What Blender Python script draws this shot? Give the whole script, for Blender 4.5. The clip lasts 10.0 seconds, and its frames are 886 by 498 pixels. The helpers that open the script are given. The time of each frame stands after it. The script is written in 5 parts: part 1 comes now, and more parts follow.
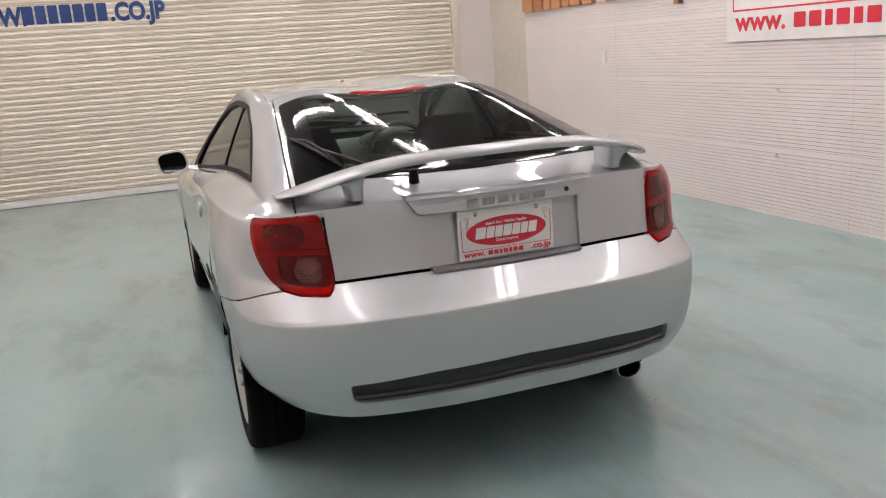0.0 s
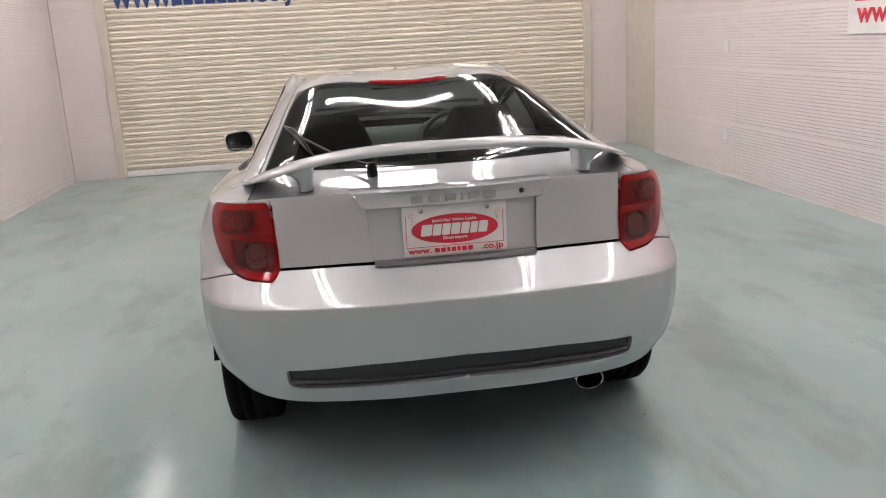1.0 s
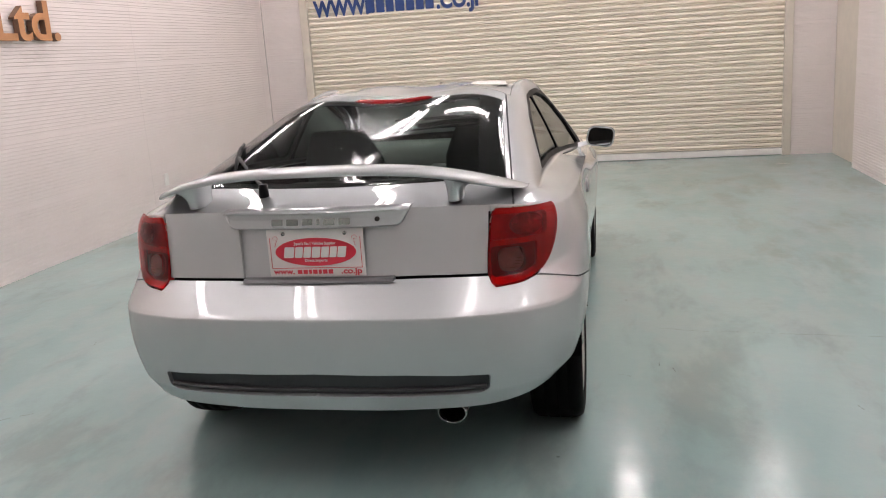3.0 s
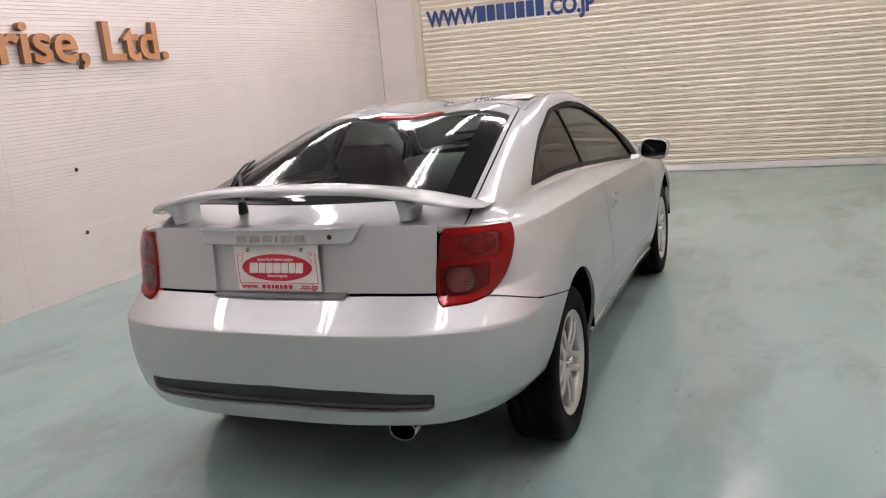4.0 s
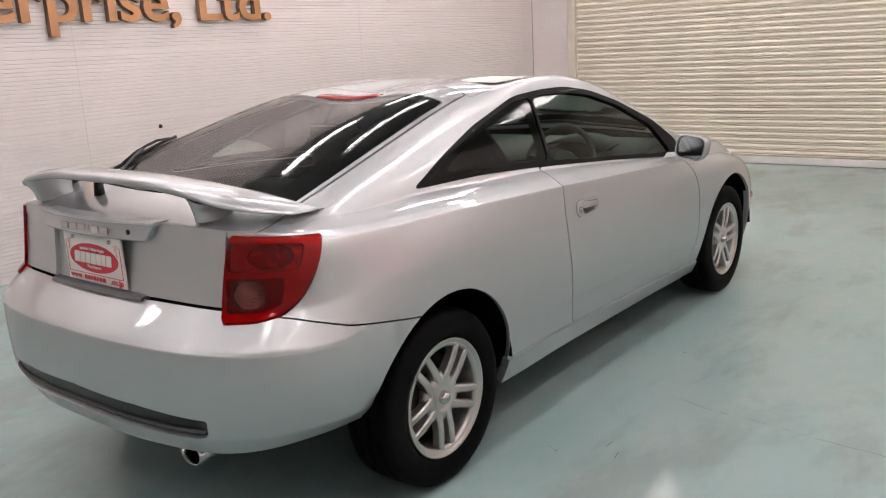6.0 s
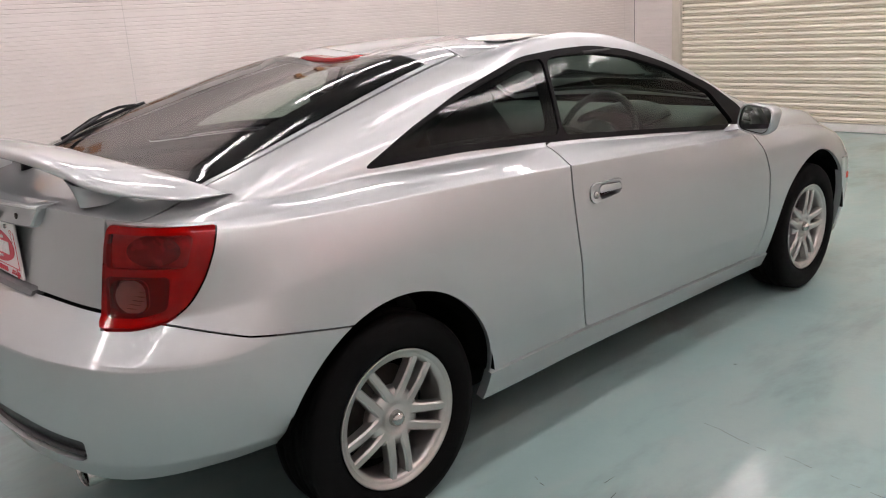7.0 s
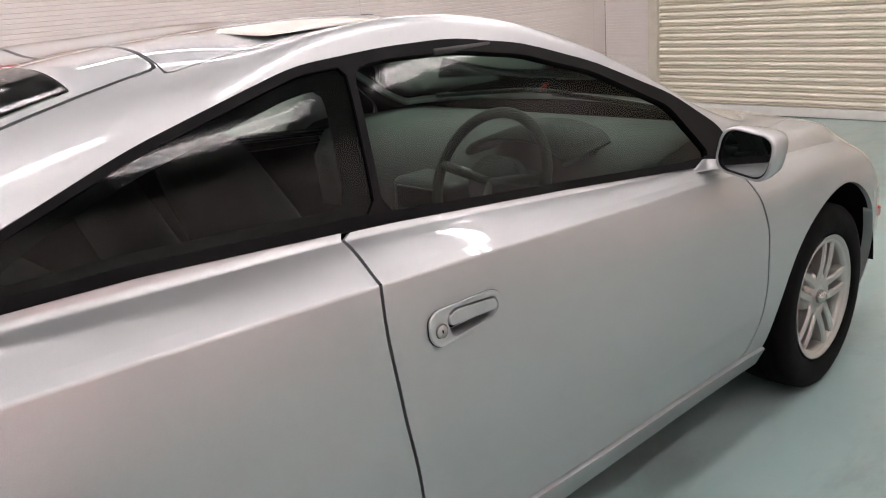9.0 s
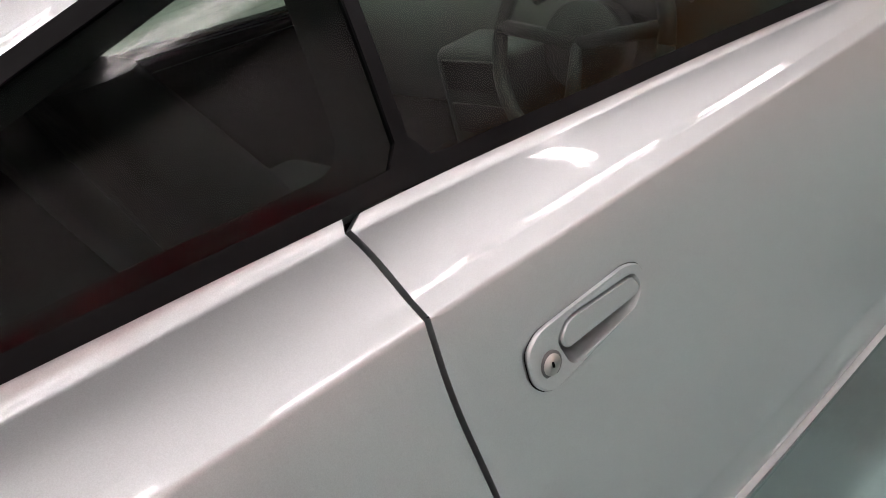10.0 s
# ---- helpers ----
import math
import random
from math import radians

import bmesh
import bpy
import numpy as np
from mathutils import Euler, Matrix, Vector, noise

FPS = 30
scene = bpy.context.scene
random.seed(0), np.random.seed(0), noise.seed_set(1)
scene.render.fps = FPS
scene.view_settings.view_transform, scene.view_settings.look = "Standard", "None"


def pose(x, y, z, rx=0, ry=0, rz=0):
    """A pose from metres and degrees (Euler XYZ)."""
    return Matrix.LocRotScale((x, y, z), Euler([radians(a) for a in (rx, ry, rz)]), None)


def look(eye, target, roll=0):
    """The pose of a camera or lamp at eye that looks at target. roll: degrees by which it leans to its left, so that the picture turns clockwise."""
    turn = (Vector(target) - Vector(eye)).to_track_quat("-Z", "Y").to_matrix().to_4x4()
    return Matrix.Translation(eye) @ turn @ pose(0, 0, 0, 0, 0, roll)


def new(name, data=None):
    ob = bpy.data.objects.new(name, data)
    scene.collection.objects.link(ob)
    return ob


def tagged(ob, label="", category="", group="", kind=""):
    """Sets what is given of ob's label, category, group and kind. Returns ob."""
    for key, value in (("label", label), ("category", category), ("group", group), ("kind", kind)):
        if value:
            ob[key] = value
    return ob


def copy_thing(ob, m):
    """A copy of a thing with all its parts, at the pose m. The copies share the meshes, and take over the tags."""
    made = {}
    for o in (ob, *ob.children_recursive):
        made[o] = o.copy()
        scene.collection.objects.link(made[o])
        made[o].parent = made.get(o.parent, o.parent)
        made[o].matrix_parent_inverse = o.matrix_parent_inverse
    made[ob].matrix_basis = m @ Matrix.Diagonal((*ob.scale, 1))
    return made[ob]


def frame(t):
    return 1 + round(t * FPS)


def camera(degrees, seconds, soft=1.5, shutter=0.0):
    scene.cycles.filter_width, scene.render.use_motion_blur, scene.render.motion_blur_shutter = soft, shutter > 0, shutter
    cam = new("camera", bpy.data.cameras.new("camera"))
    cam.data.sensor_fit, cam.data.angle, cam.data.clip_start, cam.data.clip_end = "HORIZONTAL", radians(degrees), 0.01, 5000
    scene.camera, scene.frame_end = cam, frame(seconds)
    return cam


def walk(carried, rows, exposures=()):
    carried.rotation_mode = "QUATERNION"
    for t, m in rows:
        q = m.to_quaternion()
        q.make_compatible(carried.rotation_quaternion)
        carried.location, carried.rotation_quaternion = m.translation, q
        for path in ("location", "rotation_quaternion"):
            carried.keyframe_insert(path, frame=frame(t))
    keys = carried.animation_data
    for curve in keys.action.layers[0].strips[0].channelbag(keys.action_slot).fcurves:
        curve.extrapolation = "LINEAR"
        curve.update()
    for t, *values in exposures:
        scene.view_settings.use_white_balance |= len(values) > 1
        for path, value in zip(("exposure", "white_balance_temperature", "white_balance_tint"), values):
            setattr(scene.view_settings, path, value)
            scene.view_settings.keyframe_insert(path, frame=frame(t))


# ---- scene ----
cam = camera(55.1, 10.0, 1.1)
PATH = [
    (0, (-1.058, -2.293, 1.437), (-0.421, -0.454, 0.975), -4.2),
    (0.5, (-0.715, -2.406, 1.433), (-0.282, -0.51, 0.967), -3.9),
    (1, (-0.372, -2.447, 1.438), (-0.125, -0.521, 0.958), -3.2),
    (1.5, (-0.051, -2.535, 1.444), (-0.022, -0.591, 0.973), -4.5),
    (2, (0.303, -2.59, 1.467), (0.17, -0.654, 0.984), -4.9),
    (2.5, (0.644, -2.514, 1.462), (0.381, -0.587, 0.997), -4.4),
    (3.8, (1.458, -2.293, 1.483), (0.792, -0.455, 1.058), -4.4),
    (4, (1.602, -2.245, 1.473), (0.851, -0.439, 1.056), -5.0),
    (4.5, (1.908, -2.088, 1.477), (1.035, -0.342, 1.043), -4.6),
    (5, (2.124, -1.815, 1.471), (1.171, -0.114, 1.023), -3.3),
    (5.5, (2.338, -1.543, 1.475), (1.242, 0.066, 1.017), -2.7),
    (5.7, (2.405, -1.422, 1.473), (1.262, 0.151, 1.005), -2.7),
    (6.8, (2.549, -0.667, 1.392), (1.163, 0.687, 0.897), -3.7),
    (7, (2.524, -0.524, 1.394), (1.109, 0.785, 0.863), -3.6),
    (7.5, (2.429, -0.134, 1.407), (1.017, 1.176, 0.87), -3.6),
    (8, (2.311, 0.237, 1.418), (0.899, 1.544, 0.871), -2.4),
    (8.5, (2.077, 0.539, 1.395), (0.684, 1.856, 0.826), -2.1),
    (9, (1.85, 0.82, 1.356), (0.456, 2.126, 0.766), -4.6),
    (9.5, (1.637, 1.089, 1.284), (0.176, 2.242, 0.55), -10.7),
    (10, (1.343, 1.299, 1.275), (-0.105, 2.342, 0.371), -15.8),
]
walk(cam, [(t, look(eye, target, roll)) for t, eye, target, roll in PATH])


# ---- light ----
world = bpy.data.worlds.new("world")
world.use_nodes = True
world.node_tree.nodes["Background"].inputs[0].default_value = (0.9, 0.95, 1.0, 1)
world.node_tree.nodes["Background"].inputs[1].default_value = 0.02
scene.world = world
ROOM_X, ROOM_BACK, ROOM_FRONT, ROOM_Z = 3.44, -6.0, 8.31, 3.6


# ---- materials ----
def nodes_of(name):
    m = bpy.data.materials.new(name)
    m.use_nodes = True
    t = m.node_tree
    return m, t, t.nodes["Principled BSDF"]


def put(t, kind, **inputs):
    n = t.nodes.new(kind)
    for k, v in inputs.items():
        key = k.replace("_", " ")
        if key in n.inputs:
            n.inputs[key].default_value = v
    return n


def plain(name, color, rough=0.5, metal=0.0, coat=0.0, vary=0.06, scale=9.0, bump=0.0, bscale=60.0, spec=0.5):
    """A surface with slight mottling in colour and gloss, and fine relief."""
    m, t, b = nodes_of(name)
    co = put(t, "ShaderNodeTexCoord")
    n = put(t, "ShaderNodeTexNoise", Scale=scale, Detail=6.0, Roughness=0.6)
    t.links.new(co.outputs["Object"], n.inputs["Vector"])
    r = put(t, "ShaderNodeMapRange", From_Min=0.3, From_Max=0.7, To_Min=1 - vary, To_Max=1 + vary)
    t.links.new(n.outputs["Fac"], r.inputs["Value"])
    h = put(t, "ShaderNodeHueSaturation", Color=(*color, 1))
    t.links.new(r.outputs[0], h.inputs["Value"])
    t.links.new(h.outputs[0], b.inputs["Base Color"])
    rr = put(t, "ShaderNodeMapRange", From_Min=0.3, From_Max=0.7, To_Min=max(0.02, rough * (1 - vary * 2)), To_Max=min(1, rough * (1 + vary * 2)))
    t.links.new(n.outputs["Fac"], rr.inputs["Value"])
    t.links.new(rr.outputs[0], b.inputs["Roughness"])
    b.inputs["Metallic"].default_value = metal
    b.inputs["Coat Weight"].default_value = coat
    b.inputs["Coat Roughness"].default_value = 0.04
    b.inputs["Specular IOR Level"].default_value = spec
    if bump:
        n2 = put(t, "ShaderNodeTexNoise", Scale=bscale, Detail=4.0)
        t.links.new(co.outputs["Object"], n2.inputs["Vector"])
        bp = put(t, "ShaderNodeBump", Strength=bump, Distance=0.004)
        t.links.new(n2.outputs["Fac"], bp.inputs["Height"])
        t.links.new(bp.outputs[0], b.inputs["Normal"])
    return m


def glow(name, color, strength):
    m, t, b = nodes_of(name)
    b.inputs["Base Color"].default_value = (*color, 1)
    b.inputs["Emission Color"].default_value = (*color, 1)
    b.inputs["Emission Strength"].default_value = strength
    return m


def tinted_glass(name, tint, ior=1.5):
    """Thin tinted pane: it lets light through and mirrors by Fresnel."""
    m, t, b = nodes_of(name)
    t.nodes.remove(b)
    tr = put(t, "ShaderNodeBsdfTransparent", Color=(*tint, 1))
    gl = put(t, "ShaderNodeBsdfGlossy", Roughness=0.06)
    fr = put(t, "ShaderNodeFresnel", IOR=ior)
    mx = put(t, "ShaderNodeMixShader")
    t.links.new(fr.outputs[0], mx.inputs[0])
    t.links.new(tr.outputs[0], mx.inputs[1])
    t.links.new(gl.outputs[0], mx.inputs[2])
    t.links.new(mx.outputs[0], t.nodes["Material Output"].inputs["Surface"])
    return m


def paint_material():
    """Silver metallic lacquer: fine flake sparkle under a clear coat, with faint dust."""
    m, t, b = nodes_of("silver_paint")
    co = put(t, "ShaderNodeTexCoord")
    fl = put(t, "ShaderNodeTexNoise", Scale=900.0, Detail=2.0)
    du = put(t, "ShaderNodeTexNoise", Scale=3.0, Detail=7.0, Roughness=0.65)
    for n in (fl, du):
        t.links.new(co.outputs["Object"], n.inputs["Vector"])
    a = put(t, "ShaderNodeMapRange", From_Min=0.3, From_Max=0.7, To_Min=0.92, To_Max=1.06)
    t.links.new(fl.outputs["Fac"], a.inputs["Value"])
    h = put(t, "ShaderNodeHueSaturation", Color=(0.56, 0.582, 0.590, 1))
    t.links.new(a.outputs[0], h.inputs["Value"])
    t.links.new(h.outputs[0], b.inputs["Base Color"])
    r = put(t, "ShaderNodeMapRange", From_Min=0.3, From_Max=0.7, To_Min=0.43, To_Max=0.49)
    t.links.new(du.outputs["Fac"], r.inputs["Value"])
    t.links.new(r.outputs[0], b.inputs["Roughness"])
    cr = put(t, "ShaderNodeMapRange", From_Min=0.3, From_Max=0.75, To_Min=0.015, To_Max=0.05)
    t.links.new(du.outputs["Fac"], cr.inputs["Value"])
    t.links.new(cr.outputs[0], b.inputs["Coat Roughness"])
    b.inputs["Metallic"].default_value = 0.86
    b.inputs["Specular Tint"].default_value = (0.36, 0.38, 0.39, 1)
    b.inputs["Coat Weight"].default_value = 1.0
    b.inputs["Coat IOR"].default_value = 1.5
    return m


def floor_material():
    """Worn blue-green floor coating: grey scuffs, dark grime, a few scratches, half-gloss."""
    m, t, b = nodes_of("floor_coating")
    co = put(t, "ShaderNodeTexCoord")
    big = put(t, "ShaderNodeTexNoise", Scale=0.45, Detail=6.0, Roughness=0.55)
    mid = put(t, "ShaderNodeTexNoise", Scale=2.4, Detail=9.0, Roughness=0.62)
    fine = put(t, "ShaderNodeTexNoise", Scale=70.0, Detail=3.0)
    lay = put(t, "ShaderNodeMapping", Scale=(1.5, 0.7, 1.0), Rotation=(0, 0, 0.35))
    t.links.new(co.outputs["Object"], lay.inputs["Vector"])
    for n in (big, mid):
        t.links.new(lay.outputs[0], n.inputs["Vector"])
    t.links.new(co.outputs["Object"], fine.inputs["Vector"])
    base = put(t, "ShaderNodeValToRGB")
    base.color_ramp.elements[0].position, base.color_ramp.elements[0].color = 0.36, (0.245, 0.360, 0.350, 1)
    base.color_ramp.elements[1].position, base.color_ramp.elements[1].color = 0.64, (0.318, 0.436, 0.424, 1)
    t.links.new(big.outputs["Fac"], base.inputs[0])
    grey = put(t, "ShaderNodeMapRange", From_Min=0.44, From_Max=0.60, To_Min=0.0, To_Max=0.4)
    grey.interpolation_type = "SMOOTHSTEP"
    t.links.new(mid.outputs["Fac"], grey.inputs["Value"])
    mix = put(t, "ShaderNodeMix")
    mix.data_type = "RGBA"
    mix.inputs[7].default_value = (0.330, 0.400, 0.384, 1)
    t.links.new(grey.outputs[0], mix.inputs[0])
    t.links.new(base.outputs[0], mix.inputs[6])
    # grey-brown tyre grime rubbed in along the room, in ragged streaks
    rub = put(t, "ShaderNodeMapping", Scale=(1.9, 0.8, 1.0), Rotation=(0, 0, -0.5))
    t.links.new(co.outputs["Object"], rub.inputs["Vector"])
    gn = put(t, "ShaderNodeTexNoise", Scale=1.1, Detail=10.0, Roughness=0.64, Distortion=0.25)
    t.links.new(rub.outputs[0], gn.inputs["Vector"])
    gm = put(t, "ShaderNodeMapRange", From_Min=0.49, From_Max=0.66, To_Min=0.0, To_Max=0.42)
    gm.interpolation_type = "SMOOTHSTEP"
    t.links.new(gn.outputs["Fac"], gm.inputs["Value"])
    grime = put(t, "ShaderNodeMix")
    grime.data_type = "RGBA"
    grime.inputs[7].default_value = (0.190, 0.224, 0.214, 1)
    t.links.new(gm.outputs[0], grime.inputs[0])
    t.links.new(mix.outputs[2], grime.inputs[6])
    mix = grime
    # small dark specks
    spot = put(t, "ShaderNodeTexVoronoi", Scale=2.6)
    t.links.new(co.outputs["Object"], spot.inputs["Vector"])
    dot = put(t, "ShaderNodeMapRange", From_Min=0.018, From_Max=0.030, To_Min=0.6, To_Max=0.0)
    t.links.new(spot.outputs["Distance"], dot.inputs["Value"])
    dirt = put(t, "ShaderNodeMix")
    dirt.data_type = "RGBA"
    dirt.inputs[7].default_value = (0.06, 0.085, 0.08, 1)
    t.links.new(dot.outputs[0], dirt.inputs[0])
    t.links.new(mix.outputs[2], dirt.inputs[6])
    t.links.new(dirt.outputs[2], b.inputs["Base Color"])
    wear = put(t, "ShaderNodeTexNoise", Scale=2.3, Detail=8.0, Roughness=0.68, Distortion=0.4)
    t.links.new(co.outputs["Object"], wear.inputs["Vector"])
    r = put(t, "ShaderNodeMapRange", From_Min=0.2, From_Max=0.8, To_Min=0.05, To_Max=0.25)
    r.interpolation_type = "SMOOTHSTEP"
    t.links.new(wear.outputs["Fac"], r.inputs["Value"])
    t.links.new(r.outputs[0], b.inputs["Roughness"])
    bp = put(t, "ShaderNodeBump", Strength=0.12, Distance=0.002)
    t.links.new(fine.outputs["Fac"], bp.inputs["Height"])
    wave = put(t, "ShaderNodeTexNoise", Scale=14.0, Detail=4.0)
    t.links.new(co.outputs["Object"], wave.inputs["Vector"])
    bq = put(t, "ShaderNodeBump", Strength=0.10, Distance=0.012)
    t.links.new(wave.outputs["Fac"], bq.inputs["Height"])
    t.links.new(bp.outputs[0], bq.inputs["Normal"])
    t.links.new(bq.outputs[0], b.inputs["Normal"])
    b.inputs["Specular IOR Level"].default_value = 0.4
    return m


M_PAINT = paint_material()
M_FLOOR = floor_material()
M_WALL = plain("siding_paint", (0.76, 0.70, 0.675), 0.45, vary=0.035, scale=1.4, bump=0.08)
M_WALL_JOINT = plain("siding_joint", (0.60, 0.56, 0.54), 0.7)
M_SHUTTER = plain("shutter_enamel", (0.93, 0.86, 0.735), 0.40, vary=0.04, scale=2.0)
M_FRAME = plain("jamb_enamel", (0.62, 0.57, 0.49), 0.45)
M_CEIL = plain("ceiling_board", (0.20, 0.195, 0.19), 0.8)
M_BLACK = plain("black_plastic", (0.008, 0.008, 0.009), 0.45, bump=0.1, bscale=300, spec=0.25)
M_GRILLE = plain("grille_plastic", (0.020, 0.021, 0.023), 0.40, bump=0.1, bscale=300)
M_STEPGREY = plain("step_grey", (0.10, 0.10, 0.105), 0.4)
M_LINER = plain("dark_liner", (0.003, 0.003, 0.003), 0.95, spec=0.05)
M_TRIM = plain("black_trim", (0.0065, 0.0065, 0.007), 0.42, spec=0.06)
M_RUBBER = plain("tyre_rubber", (0.0045, 0.0045, 0.0045), 0.7, bump=0.2, bscale=200, spec=0.08)
M_ALLOY = plain("alloy", (0.52, 0.51, 0.49), 0.34, metal=0.85, coat=0.3, vary=0.05, scale=20)
M_STEEL = plain("steel", (0.60, 0.59, 0.57), 0.22, metal=1.0)
M_DARKMETAL = plain("brake_iron", (0.05, 0.045, 0.04), 0.6, metal=0.6)
M_REDDARK = plain("dark_red_lens", (0.26, 0.010, 0.012), 0.09, coat=0.0, vary=0.12, scale=30)
M_CLEARLENS = tinted_glass("smoky_clear_lens", (0.56, 0.31, 0.29), 1.45)
M_REDLENS = tinted_glass("red_lens_cover", (0.80, 0.055, 0.07), 1.45)
M_REDFRAME = plain("red_plastic", (0.72, 0.05, 0.05), 0.25, vary=0.1, scale=30)
M_LAMPFLOOR = plain("lamp_housing", (0.62, 0.52, 0.50), 0.4, vary=0.2, scale=26)
M_LAMPBOWL = plain("lamp_bowl", (0.34, 0.28, 0.27), 0.25, metal=0.4, vary=0.2, scale=40, bump=0.6, bscale=50)
M_REFLECT = plain("lamp_reflector", (0.80, 0.79, 0.77), 0.32, metal=0.35, vary=0.12, scale=26, bump=0.5, bscale=60)
M_GLASS = tinted_glass("window_glass", (0.66, 0.80, 0.72), 1.38)
M_DARKGLASS = tinted_glass("quarter_glass", (0.38, 0.46, 0.42), 1.31)
M_REARGLASS = tinted_glass("rear_glass", (0.80, 0.88, 0.84), 1.42)
M_MIRROR = plain("mirror_silver", (0.55, 0.58, 0.58), 0.02, metal=1.0, vary=0.0)
M_WHITE = plain("white_plastic", (0.78, 0.77, 0.74), 0.35)
M_SIGNRED = plain("sign_red", (0.62, 0.025, 0.05), 0.4)
M_SIGNBLUE = plain("sign_blue", (0.012, 0.045, 0.18), 0.45)
M_WOODTXT = plain("copper_brown_letter", (0.42, 0.20, 0.085), 0.45, vary=0.1, scale=14)
M_WOODSIDE = plain("dark_letter_side", (0.16, 0.085, 0.05), 0.6)
M_CLOTH = plain("seat_cloth", (0.011, 0.011, 0.0115), 0.95, vary=0.15, scale=40, bump=0.05, bscale=400)
M_DASH = plain("dash_vinyl", (0.022, 0.023, 0.024), 0.6, bump=0.03, bscale=500)
M_LIGHTDASH = plain("grey_vinyl", (0.095, 0.100, 0.098), 0.6, bump=0.03, bscale=500)
M_TUBE = glow("fluorescent_tube", (1.0, 0.905, 0.922), 34.5)
M_PAPER = plain("paper_white", (0.80, 0.775, 0.72), 0.55, vary=0.02)
M_ORANGE = plain("amber_red_lens", (0.45, 0.03, 0.015), 0.12, coat=1.0)


# ---- mesh helpers ----
def mesh_ob(name, verts, faces, mats, parent=None, smooth=True, label="", index=None):
    me = bpy.data.meshes.new(name)
    me.from_pydata([tuple(v) for v in verts], [], [tuple(f) for f in faces])
    for m in (mats if isinstance(mats, (list, tuple)) else [mats]):
        me.materials.append(m)
    if smooth:
        me.polygons.foreach_set("use_smooth", [True] * len(me.polygons))
    if index is not None:
        me.polygons.foreach_set("material_index", index)
    me.update()
    ob = new(name, me)
    if parent is not None:
        ob.parent = parent
    if label:
        tagged(ob, label)
    return ob


def part(name, bm, mat, parent=None, label="", smooth=False):
    me = bpy.data.meshes.new(name)
    bm.to_mesh(me)
    bm.free()
    me.materials.append(mat)
    if smooth:
        me.polygons.foreach_set("use_smooth", [True] * len(me.polygons))
    ob = new(name, me)
    if parent is not None:
        ob.parent = parent
    if label:
        tagged(ob, label)
    return ob


def box_bm(x0, x1, y0, y1, z0, z1, bevel=0.0, segments=2, bm=None):
    """A bevelled block, added to bm where one is given."""
    own = bmesh.new()
    bmesh.ops.create_cube(own, size=1.0)
    for v in own.verts:
        v.co = Vector(((x0 + x1) / 2 + v.co.x * (x1 - x0), (y0 + y1) / 2 + v.co.y * (y1 - y0), (z0 + z1) / 2 + v.co.z * (z1 - z0)))
    if bevel:
        bmesh.ops.bevel(own, geom=list(own.edges), offset=bevel, segments=segments, affect="EDGES", profile=0.5)
    if bm is None:
        return own
    tmp = bpy.data.meshes.new("tmp")
    own.to_mesh(tmp)
    own.free()
    bm.from_mesh(tmp)
    bpy.data.meshes.remove(tmp)
    return bm


def cyl_bm(p, q, r, n=24, r2=None, bm=None):
    """A capped round bar from p to q."""
    p, q = Vector(p), Vector(q)
    own = bm or bmesh.new()
    d = q - p
    bmesh.ops.create_cone(own, cap_ends=True, segments=n, radius1=r, radius2=r if r2 is None else r2, depth=d.length,
                          matrix=Matrix.Translation((p + q) / 2) @ d.to_track_quat("Z", "Y").to_matrix().to_4x4())
    return own


def tube_mesh(name, pts, r, mat, parent=None, n=10, label="", flat=1.0):
    """A smooth rod along pts."""
    pts = [Vector(p) for p in pts]
    verts, faces = [], []
    for i, p in enumerate(pts):
        d = (pts[min(i + 1, len(pts) - 1)] - pts[max(i - 1, 0)]).normalized()
        a = d.cross(Vector((0, 0, 1)))
        a = a.normalized() if a.length > 1e-4 else Vector((1, 0, 0))
        b = a.cross(d)
        for k in range(n):
            w = 2 * math.pi * k / n
            verts.append(p + a * (r * math.cos(w)) + b * (r * flat * math.sin(w)))
    for i in range(len(pts) - 1):
        for k in range(n):
            faces.append((i * n + k, i * n + (k + 1) % n, (i + 1) * n + (k + 1) % n, (i + 1) * n + k))
    faces.append(tuple(range(n))[::-1])
    faces.append(tuple((len(pts) - 1) * n + k for k in range(n)))
    return mesh_ob(name, verts, faces, mat, parent, True, label)


def text_ob(name, body, size, mat, m, parent=None, depth=0.0, label="", stretch=1.0, shear=0.0, bold=0.0, spacing=1.0, align="LEFT"):
    """Lettering in the built-in font, turned into a mesh."""
    cu = bpy.data.curves.new(name, "FONT")
    cu.body, cu.size, cu.extrude, cu.shear, cu.offset, cu.space_character = body, size, depth, shear, bold, spacing
    cu.align_x = align
    cu.resolution_u = 4
    tmp = bpy.data.objects.new(name, cu)
    scene.collection.objects.link(tmp)
    me = bpy.data.meshes.new_from_object(tmp.evaluated_get(bpy.context.evaluated_depsgraph_get()))
    bpy.data.objects.remove(tmp)
    me.transform(m @ Matrix.Diagonal((stretch, 1, 1, 1)))
    me.materials.clear()
    me.materials.append(mat)
    ob = new(name, me)
    if parent is not None:
        ob.parent = parent
    if label:
        tagged(ob, label)
    return ob


def empty(name, label="", category="", group="", kind="", at=(0, 0, 0)):
    e = new(name)
    e.location = at
    return tagged(e, label, category, group, kind)


# ---- room ----
def plate(name, x0, x1, y0, y1, z0, z1, mat, parent=None, label="", kind="", bevel=0.0):
    ob = part(name, box_bm(x0, x1, y0, y1, z0, z1, bevel), mat, parent)
    return tagged(ob, label, "", "", kind)


